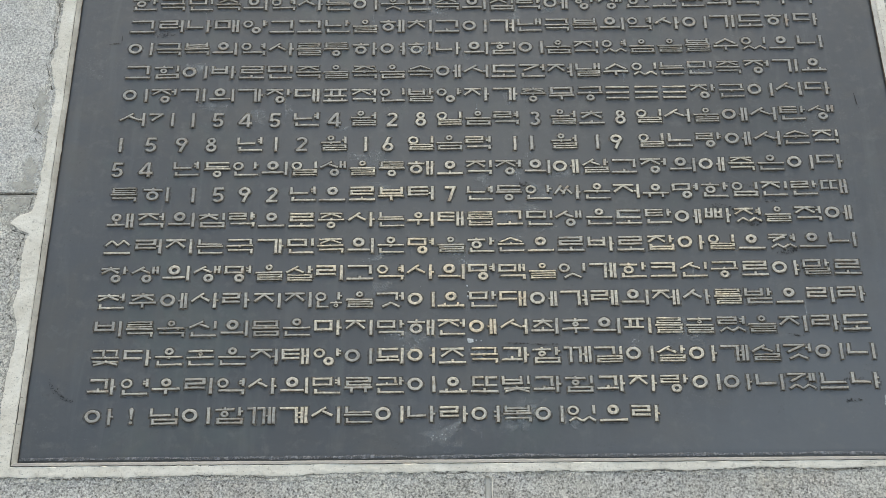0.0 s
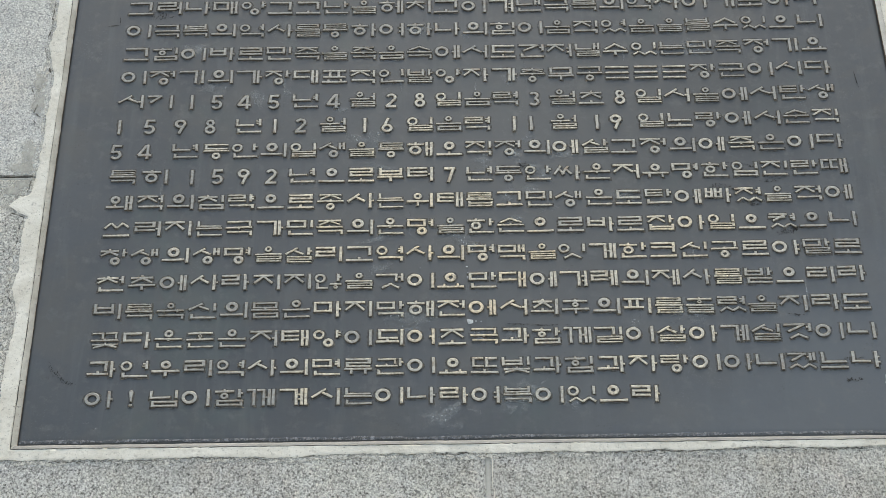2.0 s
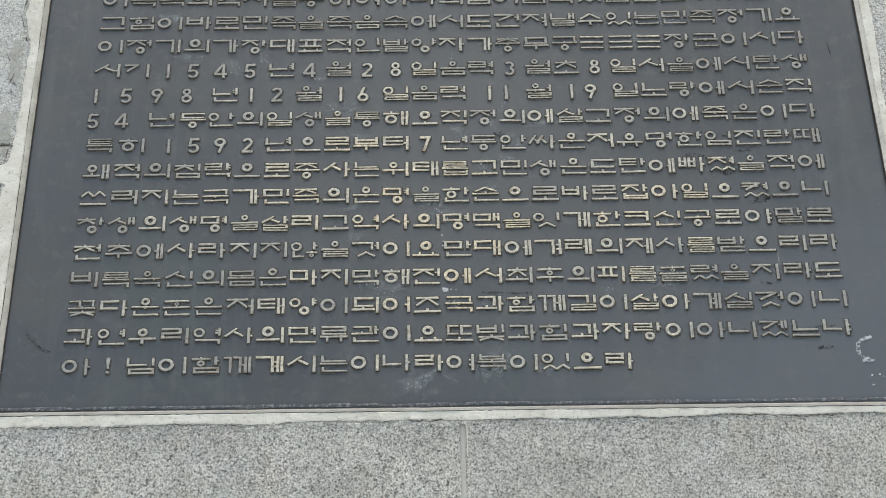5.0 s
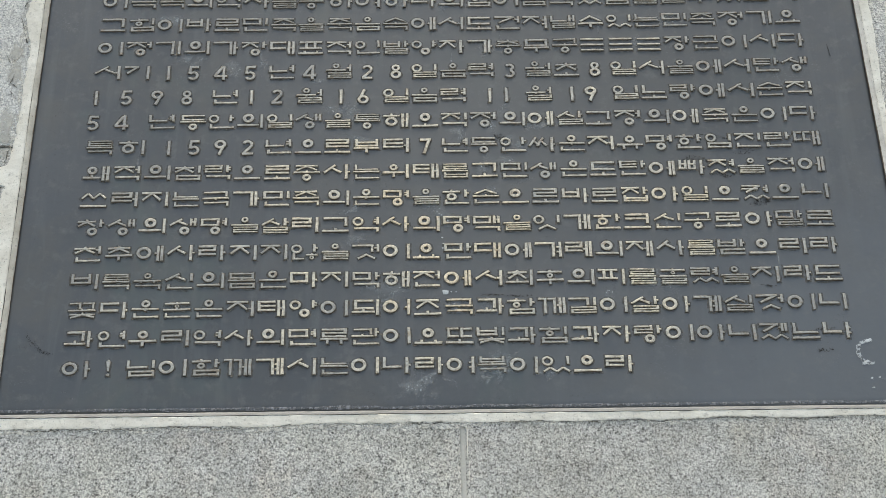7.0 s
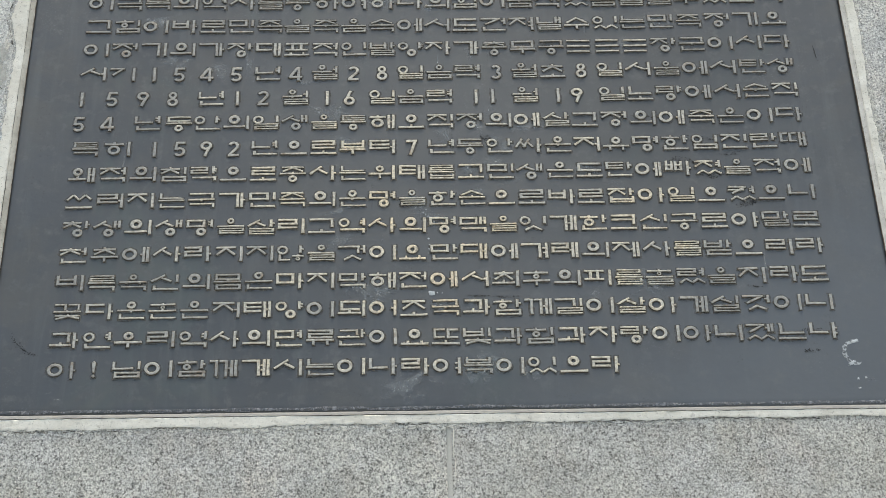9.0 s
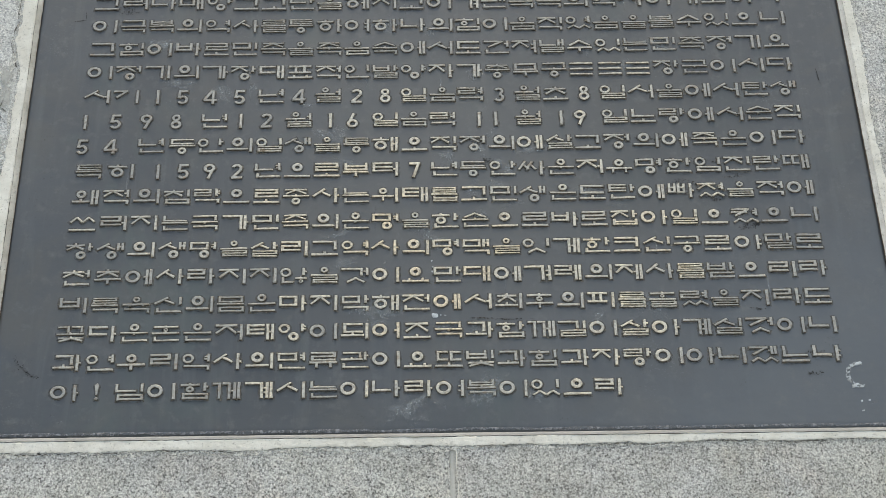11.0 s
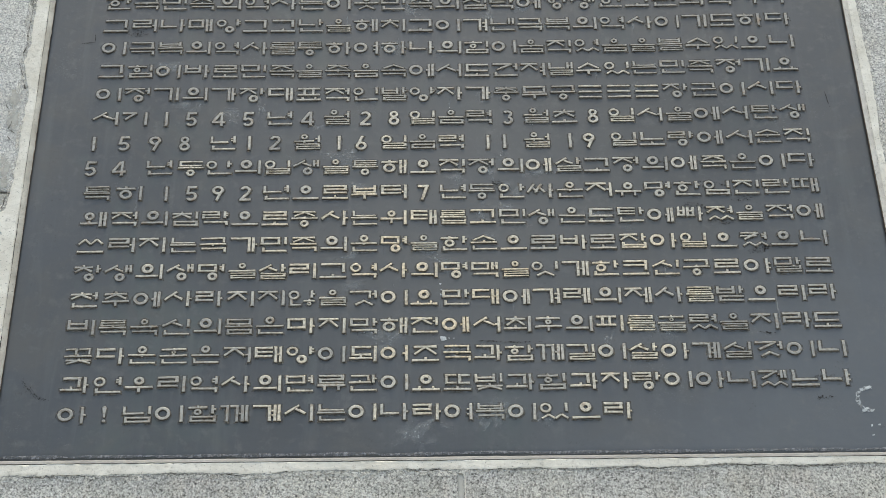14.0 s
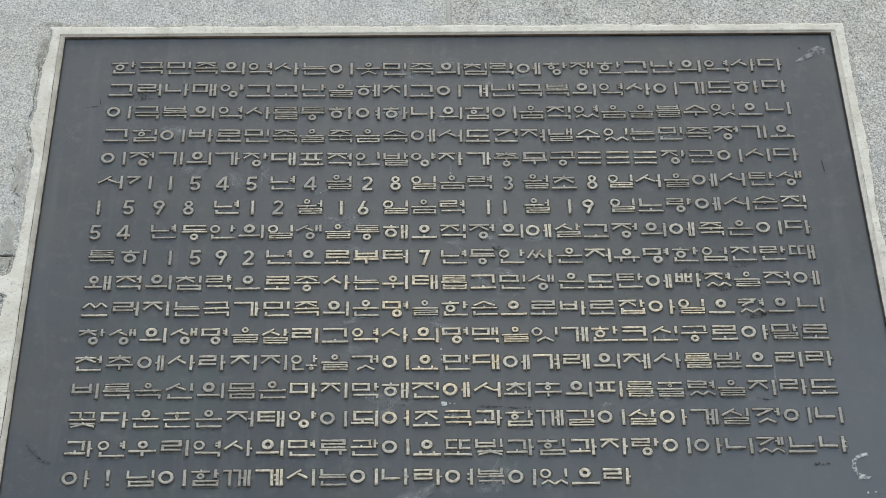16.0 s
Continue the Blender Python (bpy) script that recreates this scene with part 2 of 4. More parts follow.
class Solid:
    """Collects raised strokes in the plane x, z; they stand out towards -y."""

    def __init__(self, depth, edge, draft=0.0):
        self.v, self.f, self.depth, self.edge, self.count = [], [], depth, edge, 0
        self.draft = draft             # how far the foot spreads
        self.flank = set()             # faces that stand upright
        self.grime = set()             # thin dirt caught round the foot

    def prism(self, pts):
        """A raised polygon (counter-clockwise in x, z) with a narrow chamfer."""
        area = sum(a[0] * b[1] - b[0] * a[1] for a, b in zip(pts, pts[1:] + pts[:1]))
        if area < 0:
            pts = pts[::-1]
        if self.draft:
            pts = uneven(pts)
        n, top = len(pts), self.depth - 0.00012 * (self.count % 9)
        self.count += 1
        e, inner, foot = self.edge, [], []
        for i in range(n):
            p, a, b = Vector(pts[i]), Vector(pts[i - 1]), Vector(pts[(i + 1) % n])
            d0, d1 = (p - a).normalized(), (b - p).normalized()
            n0, n1 = Vector((-d0.y, d0.x)), Vector((-d1.y, d1.x))
            k = max(0.35, 1 + n0.dot(n1))
            inner.append(p + (n0 + n1) * (e / k))
            foot.append(p - (n0 + n1) * (self.draft / k))
        s = len(self.v)
        self.v += [(p.x, 0.001, p.y) for p in foot] + [(x, e * 0.8 - top, z) for x, z in pts] + [(p.x, -top, p.y) for p in inner]
        for i in range(n):
            j = (i + 1) % n
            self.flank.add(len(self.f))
            self.f += [(s + i, s + j, s + n + j, s + n + i), (s + n + i, s + n + j, s + 2 * n + j, s + 2 * n + i)]
        self.f.append(tuple(s + 2 * n + i for i in range(n)))
        if self.draft:
            low, q = -0.00075 - 0.00002 * (self.count % 9), len(self.v)
            for i in range(n):
                out = (foot[i] - Vector(pts[i])).normalized() * CUT.uniform(0.0022, 0.0048) + Vector((0, -0.0008))
                self.v += [(pts[i][0], low, pts[i][1]), (foot[i].x + out.x, low, foot[i].y + out.y)]
            for i in range(n):
                j = (i + 1) % n
                self.grime.add(len(self.f))
                self.f.append((q + 2 * i + 1, q + 2 * j + 1, q + 2 * j, q + 2 * i))

    def rect(self, x0, z0, x1, z1):
        self.prism([(x0, z0), (x1, z0), (x1, z1), (x0, z1)])

    def seg(self, a, b, t):
        a, b = Vector(a), Vector(b)
        s = Vector((-(b - a).y, (b - a).x)).normalized() * (t / 2)
        self.prism([tuple(a - s), tuple(b - s), tuple(b + s), tuple(a + s)])

    def arc(self, cx, cz, rx, rz, t, a0=0.0, a1=360.0, steps=24):
        """A ring, or a part of one, of stroke width t."""
        full, top, e = abs(a1 - a0) >= 359.9, self.depth - 0.00012 * (self.count % 9), self.edge
        self.count += 1
        m, s = steps if full else steps + 1, len(self.v)
        for i in range(m):
            a = radians(a0 + (a1 - a0) * i / steps)
            c, z = math.cos(a), math.sin(a)
            outer, hole = (CUT.gauss(0, 0.00014), CUT.gauss(0, 0.00018)) if self.draft else (0, 0)
            for off, y in ((-self.draft, 0.001), (0, e * 0.8 - top), (e, -top), (t - e, -top), (t, e * 0.8 - top), (t + self.draft, 0.001)):
                off += outer if off < t / 2 else hole
                self.v.append((cx + (rx - off) * c, y, cz + (rz - off) * z))
        for i in range(steps):
            j = (i + 1) % m
            for k in range(5):
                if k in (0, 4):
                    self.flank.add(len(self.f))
                self.f.append((s + 6 * i + k, s + 6 * j + k, s + 6 * j + k + 1, s + 6 * i + k + 1))
        if self.draft:
            low, q = -0.00075 - 0.00002 * (self.count % 9), len(self.v)
            for i in range(m):
                a = radians(a0 + (a1 - a0) * i / steps)
                for off in (-self.draft - CUT.uniform(0.0025, 0.0042), t * 0.5, t + self.draft + CUT.uniform(0.0012, 0.003)):
                    self.v.append((cx + max(0.0005, rx - off) * math.cos(a), low, cz + max(0.0005, rz - off) * math.sin(a)))
            for i in range(steps):
                j = (i + 1) % m
                for k in range(2):
                    self.grime.add(len(self.f))
                    self.f.append((q + 3 * i + k, q + 3 * j + k, q + 3 * j + k + 1, q + 3 * i + k + 1))
        if not full:
            self.f += [tuple(s + k for k in range(6)), tuple(s + 6 * (m - 1) + k for k in reversed(range(6)))]


# ---- raised lettering: a geometric Hangul of even strokes, built from its jamo ----
LW, LH = 0.0607, 0.0412        # width and height of a letter
LEADS = "ㄱㄲㄴㄷㄸㄹㅁㅂㅃㅅㅆㅇㅈㅉㅊㅋㅌㅍㅎ"
VOWELS = "ㅏㅐㅑㅒㅓㅔㅕㅖㅗㅘㅙㅚㅛㅜㅝㅞㅟㅠㅡㅢㅣ"
TAILS = " ㄱㄲㄳㄴㄵㄶㄷㄹㄺㄻㄼㄽㄾㄿㅀㅁㅂㅄㅅㅆㅇㅈㅊㅋㅌㅍㅎ"
DOUBLE = {"ㄲ": "ㄱㄱ", "ㄸ": "ㄷㄷ", "ㅃ": "ㅂㅂ", "ㄶ": "ㄴㅎ"}


def jamo(s, j, x0, z0, x1, z1, t, place, slant=False):
    """One consonant in the box x0, z0 .. x1, z1. place: side, top or tail."""
    w, h, r = x1 - x0, z1 - z0, t / 2
    cx, cz = (x0 + x1) / 2, (z0 + z1) / 2
    thin = min(t, h / {"ㄹ": 4.7, "ㅌ": 4.7, "ㅁ": 2.9, "ㅂ": 3.1, "ㄷ": 2.7, "ㅍ": 3.0, "ㅋ": 3.4}.get(j, 1.5)) / 2
    level = r * 1.2
    r = thin

    def flat(z, a=x0, b=x1):
        s.rect(a, z - r, b, z + r)

    def upright(x, a=z0, b=z1):
        x += (level - r) * (1 if x < cx else -1)
        s.rect(x - level, a, x + level, b)

    if j in DOUBLE:
        gap = w * 0.07
        for k, one in enumerate(DOUBLE[j]):
            a = x0 + k * (w + gap) / 2
            jamo(s, one, a, z0, a + (w - gap) / 2, z1, t * 0.92, place)
    elif j in "ㄱㅋ":
        flat(z1 - r)
        if slant:
            s.seg((x1 - r, z1 - r), (x0 + w * 0.2, z0), t)
        else:
            upright(x1 - r)
        if j == "ㅋ":
            flat(cz, x0, x1 - t)
    elif j == "ㄴ":
        upright(x0 + r)
        flat(z0 + r)
    elif j in "ㄷㅌ":
        flat(z1 - r)
        flat(z0 + r)
        upright(x0 + r)
        if j == "ㅌ":
            flat(cz)
    elif j == "ㄹ":
        for z in (z0 + r, cz, z1 - r):
            flat(z)
        upright(x1 - r, cz, z1)
        upright(x0 + r, z0, cz)
    elif j == "ㅁ":
        flat(z1 - r)
        flat(z0 + r)
        upright(x0 + r)
        upright(x1 - r)
    elif j == "ㅂ":
        upright(x0 + r)
        upright(x1 - r)
        flat(z0 + r)
        flat(z0 + h * 0.56)
    elif j == "ㅅ":
        if place == "side":
            s.seg((x0, z0 + r), (x0 + w * 0.66, z1 - r * 0.4), t)
            s.seg((x0 + w * 0.50, z0 + h * 0.60), (x1, z0 + h * 0.14), t)
        else:
            s.seg((x0, z0 + r), (cx + r * 0.5, z1 - r), t)
            s.seg((cx - r * 0.5, z1 - r), (x1, z0 + r), t)
    elif j == "ㅆ":
        if place == "side":
            for a in (x0, x0 + w * 0.42):
                jamo(s, "ㅅ", a, z0, a + w * 0.58, z1, t, "side")
        else:
            for k in range(4):
                a, b = x0 + w * k / 4, x0 + w * (k + 1) / 4
                lo, hi = max(z0 + r, z1 - LH * 0.40), z1 - r
                s.seg((a, lo if k % 2 == 0 else hi), (b, hi if k % 2 == 0 else lo), t * 0.95)
    elif j == "ㅇ":
        d = min(w, h) / 2
        if place == "top":
            d *= 0.94
        s.arc(cx, z1 - d if place != "tail" else z0 + d, d * 1.03, d, min(t * 1.08, d * 0.56) if place == "side" else min(t * 1.42, d * 0.62))
    elif j in "ㅈㅊ":
        top = z1
        if j == "ㅊ":
            top = z1 - t * 0.7
            s.rect(cx - r, top - r, cx + r, z1)
        s.rect(x0, top - t, x1, top)
        for e in (x0 + w * 0.03, x1 - w * 0.03):
            s.seg((cx + (r if e < cx else -r) * 0.4, top - r), (e, z0 + r), t)
    elif j == "ㅍ":
        flat(z1 - r)
        flat(z0 + r)
        upright(x0 + w * 0.3)
        upright(x0 + w * 0.7)
    elif j == "ㅎ":
        tick = min(t * 0.7, h * 0.12)
        s.rect(cx - r, z1 - tick - r, cx + r, z1)
        s.rect(x0, z1 - tick - t, x1, z1 - tick)
        d = (h - tick - t * 1.1) / 2
        if place == "side":
            d = min(d, w * 0.42)
        s.arc(cx, z1 - tick - t * 1.05 - d, d * 1.04, d * 0.96, min(t * 1.25, d * 0.66))


def syllable(s, ch, slant=False):
    """One Hangul syllable in the box 0, 0 .. LW, LH."""
    code = ord(ch) - 0xAC00
    lead, vowel, tail = LEADS[code // 588], VOWELS[code % 588 // 28], TAILS[code % 28]
    W, H = LW, LH
    across, split = vowel in "ㅗㅛㅜㅠㅡ", vowel in "ㅘㅙㅚㅝㅞㅟㅢ"
    closed = tail != " "
    t = H * (0.107 if closed and (across or split) else 0.121 if closed else 0.132)
    r = t / 2
    tv = t * 1.2
    rv = tv / 2
    base = H * 0.47 if closed else 0.0            # foot of lead and vowel
    # the uprights of the vowel
    pillar = {"ㅘ": "ㅏ", "ㅙ": "ㅐ", "ㅚ": "ㅣ", "ㅝ": "ㅓ", "ㅞ": "ㅔ", "ㅟ": "ㅣ", "ㅢ": "ㅣ"}.get(vowel, vowel)
    right = W
    if not across:
        vz0, vz1 = base + (H * 0.03 if closed else 0), H
        mid, nib = (vz0 + vz1) / 2, W * 0.075
        if pillar in "ㅏㅑ":
            x = W - nib - rv
            s.rect(x - rv, vz0, x + rv, vz1)
            for z in ((mid,) if pillar == "ㅏ" else (mid - (vz1 - vz0) * 0.16, mid + (vz1 - vz0) * 0.16)):
                s.rect(x, z - r * 0.85, W, z + r * 0.85)
            right = x - rv
        elif pillar in "ㅐㅒ":
            gap = tv * 0.62
            s.rect(W - tv, vz0, W, vz1)
            s.rect(W - 2 * tv - gap, vz0, W - tv - gap, vz1)
            s.rect(W - tv - gap - r, mid - r * 0.8, W - r, mid + r * 0.8)
            right = W - 2 * tv - gap
        elif pillar in "ㅔㅖ":
            gap = tv * 0.34
            s.rect(W - tv, vz0, W, vz1)
            s.rect(W - 2 * tv - gap, vz0, W - tv - gap, vz1)
            a = W - 2 * tv - gap
            for z in ((mid,) if pillar == "ㅔ" else (mid - (vz1 - vz0) * 0.14, mid + (vz1 - vz0) * 0.14)):
                s.rect(a - nib, z - r * 0.8, a + r, z + r * 0.8)
            right = a - nib * 0.6
        elif pillar in "ㅓㅕ":
            s.rect(W - tv, vz0, W, vz1)
            for z in ((mid,) if pillar == "ㅓ" else (mid - (vz1 - vz0) * 0.15, mid + (vz1 - vz0) * 0.15)):
                s.rect(W - tv - nib * 1.25, z - r * 0.85, W - r, z + r * 0.85)
            right = W - tv - nib * 1.25
        else:
            s.rect(W - tv, vz0, W, vz1)
            right = W - tv
    # the level bar of the vowel, and the lead over it
    if across or split:
        a, b = 0.0, (W if across else right - W * 0.05)
        level = {"ㅗ": "ㅗ", "ㅛ": "ㅛ", "ㅜ": "ㅜ", "ㅠ": "ㅠ"}.get(vowel, "ㅗ" if vowel in "ㅘㅙㅚ" else "ㅜ" if vowel in "ㅝㅞㅟ" else "ㅡ")
        if across and not closed:
            zb = H * 0.34 if level in "ㅜㅠ" else r
        elif across:
            zb = H * 0.50 if level in "ㅡㅗㅛ" else H * 0.54
        else:
            zb = base + (H * 0.22 if not closed else H * 0.06)
            if level == "ㅜ":
                zb += H * (0.2 if not closed else 0.07)
        s.rect(a, zb - r, b, zb + r)
        reach = H * (0.13 if not closed else 0.07)
        spots = (0.5,) if level in "ㅗㅜ" else (0.26, 0.76) if level in "ㅛㅠ" else ()
        for k in spots:
            x = a + (b - a) * k
            if level in "ㅗㅛ":
                s.rect(x - r, zb, x + r, zb + r + reach)
            else:
                s.rect(x - r, max(zb - r - reach * 1.9, 0) if not closed else zb - r - reach * 0.9, x + r, zb)
        lz = zb + r + (reach * 0.72 if level in "ㅗㅛ" else H * 0.045)
        if level in "ㅗㅛ" and lead == "ㅇ":
            lz = zb + r + reach
        elif level in "ㅗㅛ" and across and not closed:
            lz = H * 0.40
        lx0, lx1 = (W * 0.05, W * 0.95) if across else (b * 0.10, b * 0.94)
        if level == "ㅡ" and across and not closed:
            lz = H * 0.33
        if lead == "ㅇ":
            lx0, lx1 = a, b
            lz = max(lz, H - (W * 0.43 if not closed else H))
        if lead == "ㅎ":
            lz = min(lz, H - 0.3 * H)
        if lead in "ㅅㅈㅊ" and across:
            lx0, lx1 = W * 0.08, W * 0.92
        head = H
        if lead == "ㅇ" and closed and across:
            head = H * (1.12 if tail == "ㄴ" else 1.05)
            lz = head - H * (0.50 if tail == "ㄴ" else 0.40)
        elif lead == "ㅇ" and closed:
            head = H * 1.12
            lz = head - H * 0.40
        elif lead == "ㅇ" and vowel == "ㅢ":
            head = H * 1.05
            lz = head - W * 0.46
        jamo(s, lead, lx0, lz, lx1, head, t, "top", slant)
    else:
        gap = {"ㅣ": 0.16, "ㅏ": 0.15, "ㅑ": 0.15, "ㅓ": 0.02, "ㅕ": 0.10, "ㅔ": 0.05, "ㅖ": 0.0}.get(vowel, 0.07) * W
        lx1 = right - gap
        if lead == "ㄱ" and not closed:
            lx1 = right - W * (0.15 if vowel == "ㅣ" else 0.05)
        if lead == "ㅇ" and not closed:
            d = min(W * 0.54, lx1 + W * 0.04)
            jamo(s, lead, 0, H * 0.94 - d, d, H * 0.94, t * 1.2, "side")
        elif lead == "ㅇ":
            jamo(s, lead, W * 0.01, base - H * 0.06, W * 0.41, H, t, "side")
        else:
            foot = 0.0 if closed else H * 0.45 if slant else 0.0 if lead in "ㄱㅋㄲ" else {"ㅎ": 0.08, "ㄷ": 0.42, "ㅂ": 0.38, "ㅅ": 0.38, "ㅆ": 0.3, "ㅈ": 0.38, "ㅊ": 0.32}.get(lead, 0.34) * H
            if slant and not closed:
                lx1 = W * 0.55
            if lead == "ㅎ" and closed:
                foot = (0.20 if tail == "ㄴ" else 0.36) * H - base
            jamo(s, lead, 0, base + foot + (H * 0.03 if closed else 0), lx1, H, t, "side", slant)
    if closed:
        th = {"ㄱ": 0.30, "ㄴ": 0.30, "ㄹ": 0.43, "ㅁ": 0.36, "ㅂ": 0.42, "ㅇ": 0.45, "ㅅ": 0.40, "ㅆ": 0.36, "ㅊ": 0.40, "ㄶ": 0.42, "ㄷ": 0.38}.get(tail, 0.4) * H
        if across and tail not in "ㄱㄴ":
            th *= 0.93
        x0, x1 = W * 0.07, W
        if tail == "ㅇ":
            x0, x1 = (W * 0.34, W * 0.78) if not across else (W * 0.28, W * 0.72)
        elif tail == "ㅅ":
            x0, x1 = W * 0.2, W * 0.84
        z0 = 0.0
        if tail == "ㅇ":
            th, z0 = (0.46 * H, -0.08 * H) if not across else (0.38 * H, -0.10 * H)
        jamo(s, tail, x0, z0, x1, th, t, "tail")


def numeral(s, ch):
    """A numeral or a mark, centred in the letter box."""
    W, H, t = LW, LH * 1.06, LH * 0.165
    c, w = W / 2, LH * 0.62
    l, r = c - w / 2, c + w / 2
    if ch == "1":
        s.rect(c - t / 2, 0, c + t / 2, H)
    elif ch == "2":
        s.arc(c, H - w * 0.5, w * 0.5, w * 0.5, t, 160, -35, 14)
        s.seg((r - t * 0.75, H - w * 0.72), (l + t * 0.35, t * 0.5), t)
        s.rect(l, 0, r, t)
    elif ch == "3":
        s.arc(c, H * 0.74, w * 0.45, H * 0.26, t, 150, -80, 14)
        s.arc(c, H * 0.29, w * 0.5, H * 0.29, t, 80, -150, 16)
    elif ch == "4":
        s.seg((c + w * 0.16, H - t * 0.3), (l - w * 0.08, H * 0.26), t)
        s.rect(l - w * 0.14, H * 0.19, r + w * 0.1, H * 0.19 + t)
        s.rect(c + w * 0.12, 0, c + w * 0.12 + t, H)
    elif ch == "5":
        s.rect(l + w * 0.2, H - t, r, H)
        s.seg((l + w * 0.27, H), (l + w * 0.14, H * 0.44), t * 0.95)
        s.arc(c, H * 0.31, w * 0.53, H * 0.31, t, 140, -150, 18)
    elif ch == "6":
        s.arc(c, w * 0.5, w * 0.52, w * 0.5, t)
        s.seg((c + w * 0.12, H), (l + t * 0.62, w * 0.60), t)
    elif ch == "7":
        s.rect(l, H - t, r, H)
        s.seg((r - t * 0.55, H - t * 0.2), (c - w * 0.12, 0), t)
    elif ch == "8":
        s.arc(c, H * 0.76, w * 0.40, H * 0.24, t * 0.92)
        s.arc(c, H * 0.29, w * 0.50, H * 0.29, t)
    elif ch == "9":
        s.arc(c, H - w * 0.5, w * 0.54, w * 0.5, t)
        s.seg((c - w * 0.10, 0), (r - t * 0.62, H - w * 0.62), t)
    elif ch == "!":
        s.prism([(c - t * 0.25, H * 0.30), (c + t * 0.25, H * 0.30), (c + t * 0.75, H * 0.88), (c, H), (c - t * 0.75, H * 0.88)])
        s.arc(c, H * 0.10, t * 0.55, t * 0.55, t * 0.5, steps=12)


def plain_bars(s):
    """A place in the text that is kept as bars."""
    for z in (0.08, 0.5, 0.92):
        s.rect(LW * 0.03, LH * z - LH * 0.06, LW * 0.95, LH * z + LH * 0.06)


RELIEF = 0.0034


def letter_mesh(ch, slant):
    """Each letter is a casting of its own, so no two are quite alike."""
    s = Solid(RELIEF, 0.00115, 0.0011)
    if ch == "_":
        plain_bars(s)
    elif ch in "123456789!":
        numeral(s, ch)
    else:
        syllable(s, ch, slant)
    me = bpy.data.meshes.new("letter")
    me.from_pydata(s.v, [], s.f)
    me.materials.append(BRASS)
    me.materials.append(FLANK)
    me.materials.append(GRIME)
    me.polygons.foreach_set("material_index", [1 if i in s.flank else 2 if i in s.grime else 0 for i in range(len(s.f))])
    me.update()
    return me


# ---- the pedestal wall: granite blocks round the plaque ----
PX, PZ0, PZ1 = 1.002, 3.677, 5.128    # the plaque's half width, foot and head


def skew(x, z):
    """The plaque's foot runs a little out of level."""
    return z - 0.0042 * x * min(1.0, max(0.0, (PZ1 - z) / (PZ1 - PZ0)))


BEADW = 0.0125                        # the sealing bead round it
FACE = -0.002                         # the granite's face; the letters' faces lie at y = 0
JW = 0.011                            # a joint
HX, HZ0, HZ1 = PX + BEADW + 0.004, PZ0 - BEADW - 0.004, PZ1 + BEADW + 0.004
wall = mesh_object("wall_front", *(lambda a, b: ([(x, y, z) for x in a for y in b for z in (0, 7.2)],
                   [(0, 1, 3, 2), (4, 6, 7, 5), (0, 4, 5, 1), (2, 3, 7, 6), (0, 2, 6, 4), (1, 5, 7, 3)]))((-3.0, 3.0), (0.03, 1.2)), JOINT)
tagged(wall, "grey granite pedestal wall of large jointed blocks", "wall", kind="structure")


def block(outline, paleness=0.0, greyness=0.0):
    """A granite block from its outline in x, z, with a worn edge; its tone is set block by block."""
    s = Solid(0.03 - FACE, 0.003)
    s.prism(outline)
    ob = mesh_object("granite_block", [(x, y + 0.03, z) for x, y, z in s.v], s.f, GRANITE, wall)
    ob.data.attributes.new("paleness", "FLOAT", "POINT").data.foreach_set("value", [paleness] * len(s.v))
    ob.data.attributes.new("greyness", "FLOAT", "POINT").data.foreach_set("value", [greyness] * len(s.v))
    return ob


j = JW / 2
ZJ, ZT, ZB = 4.405, 5.62, 3.19        # level joints
XO = 1.95
for sx in (-1, 1):
    def o(*pts):
        return [(sx * x, z) for x, z in pts]
    block(o((j, HZ1), (HX, HZ1), (HX, ZJ + j), (XO, ZJ + j), (XO, ZT - j), (j, ZT - j)), 0.30 if sx < 0 else 0.12)
    block(o((j, ZB + j), (XO, ZB + j), (XO, ZJ - j), (HX, ZJ - j), (HX, HZ0), (j, HZ0)), 0.0, 0.10 if sx < 0 else 0.19)
    for z0, z1 in ((0.0, 0.72), (0.72, 1.95), (1.95, ZB), (ZT, 7.2)):
        block(o((j, z0 + j), (XO, z0 + j), (XO, z1 - j), (j, z1 - j)))
    for z0, z1 in ((0.0, 1.3), (1.3, 2.6), (2.6, 3.8), (3.8, 5.0), (5.0, 6.2), (6.2, 7.2)):
        block(o((XO + JW, z0 + j), (3.0, z0 + j), (3.0, z1 - j), (XO + JW, z1 - j)))


def joint_fill(name, x0, z0, x1, z1, steps, seed):
    """Mortar struck nearly flush in a joint, a little uneven."""
    verts, faces = [], []
    up = z1 - z0 > x1 - x0
    for i in range(steps + 1):
        k = i / steps
        for side in (0, 0.3, 0.7, 1):
            x, z = (x0 + (x1 - x0) * side, z0 + (z1 - z0) * k) if up else (x0 + (x1 - x0) * k, z0 + (z1 - z0) * side)
            wob = noise.noise((x * 30 + seed, z * 30, side * 3)) * 0.0016
            y = FACE + (0.0022 if side in (0.3, 0.7) else 0.0035) + wob
            verts.append((x + (wob if up else 0), y, z + (0 if up else wob)))
    for i in range(steps):
        for k in range(3):
            a = 4 * i + k
            faces.append((a, a + 1, a + 5, a + 4) if up else (a, a + 4, a + 5, a + 1))
    return mesh_object(name, verts, faces, JOINT, wall, smooth=True)


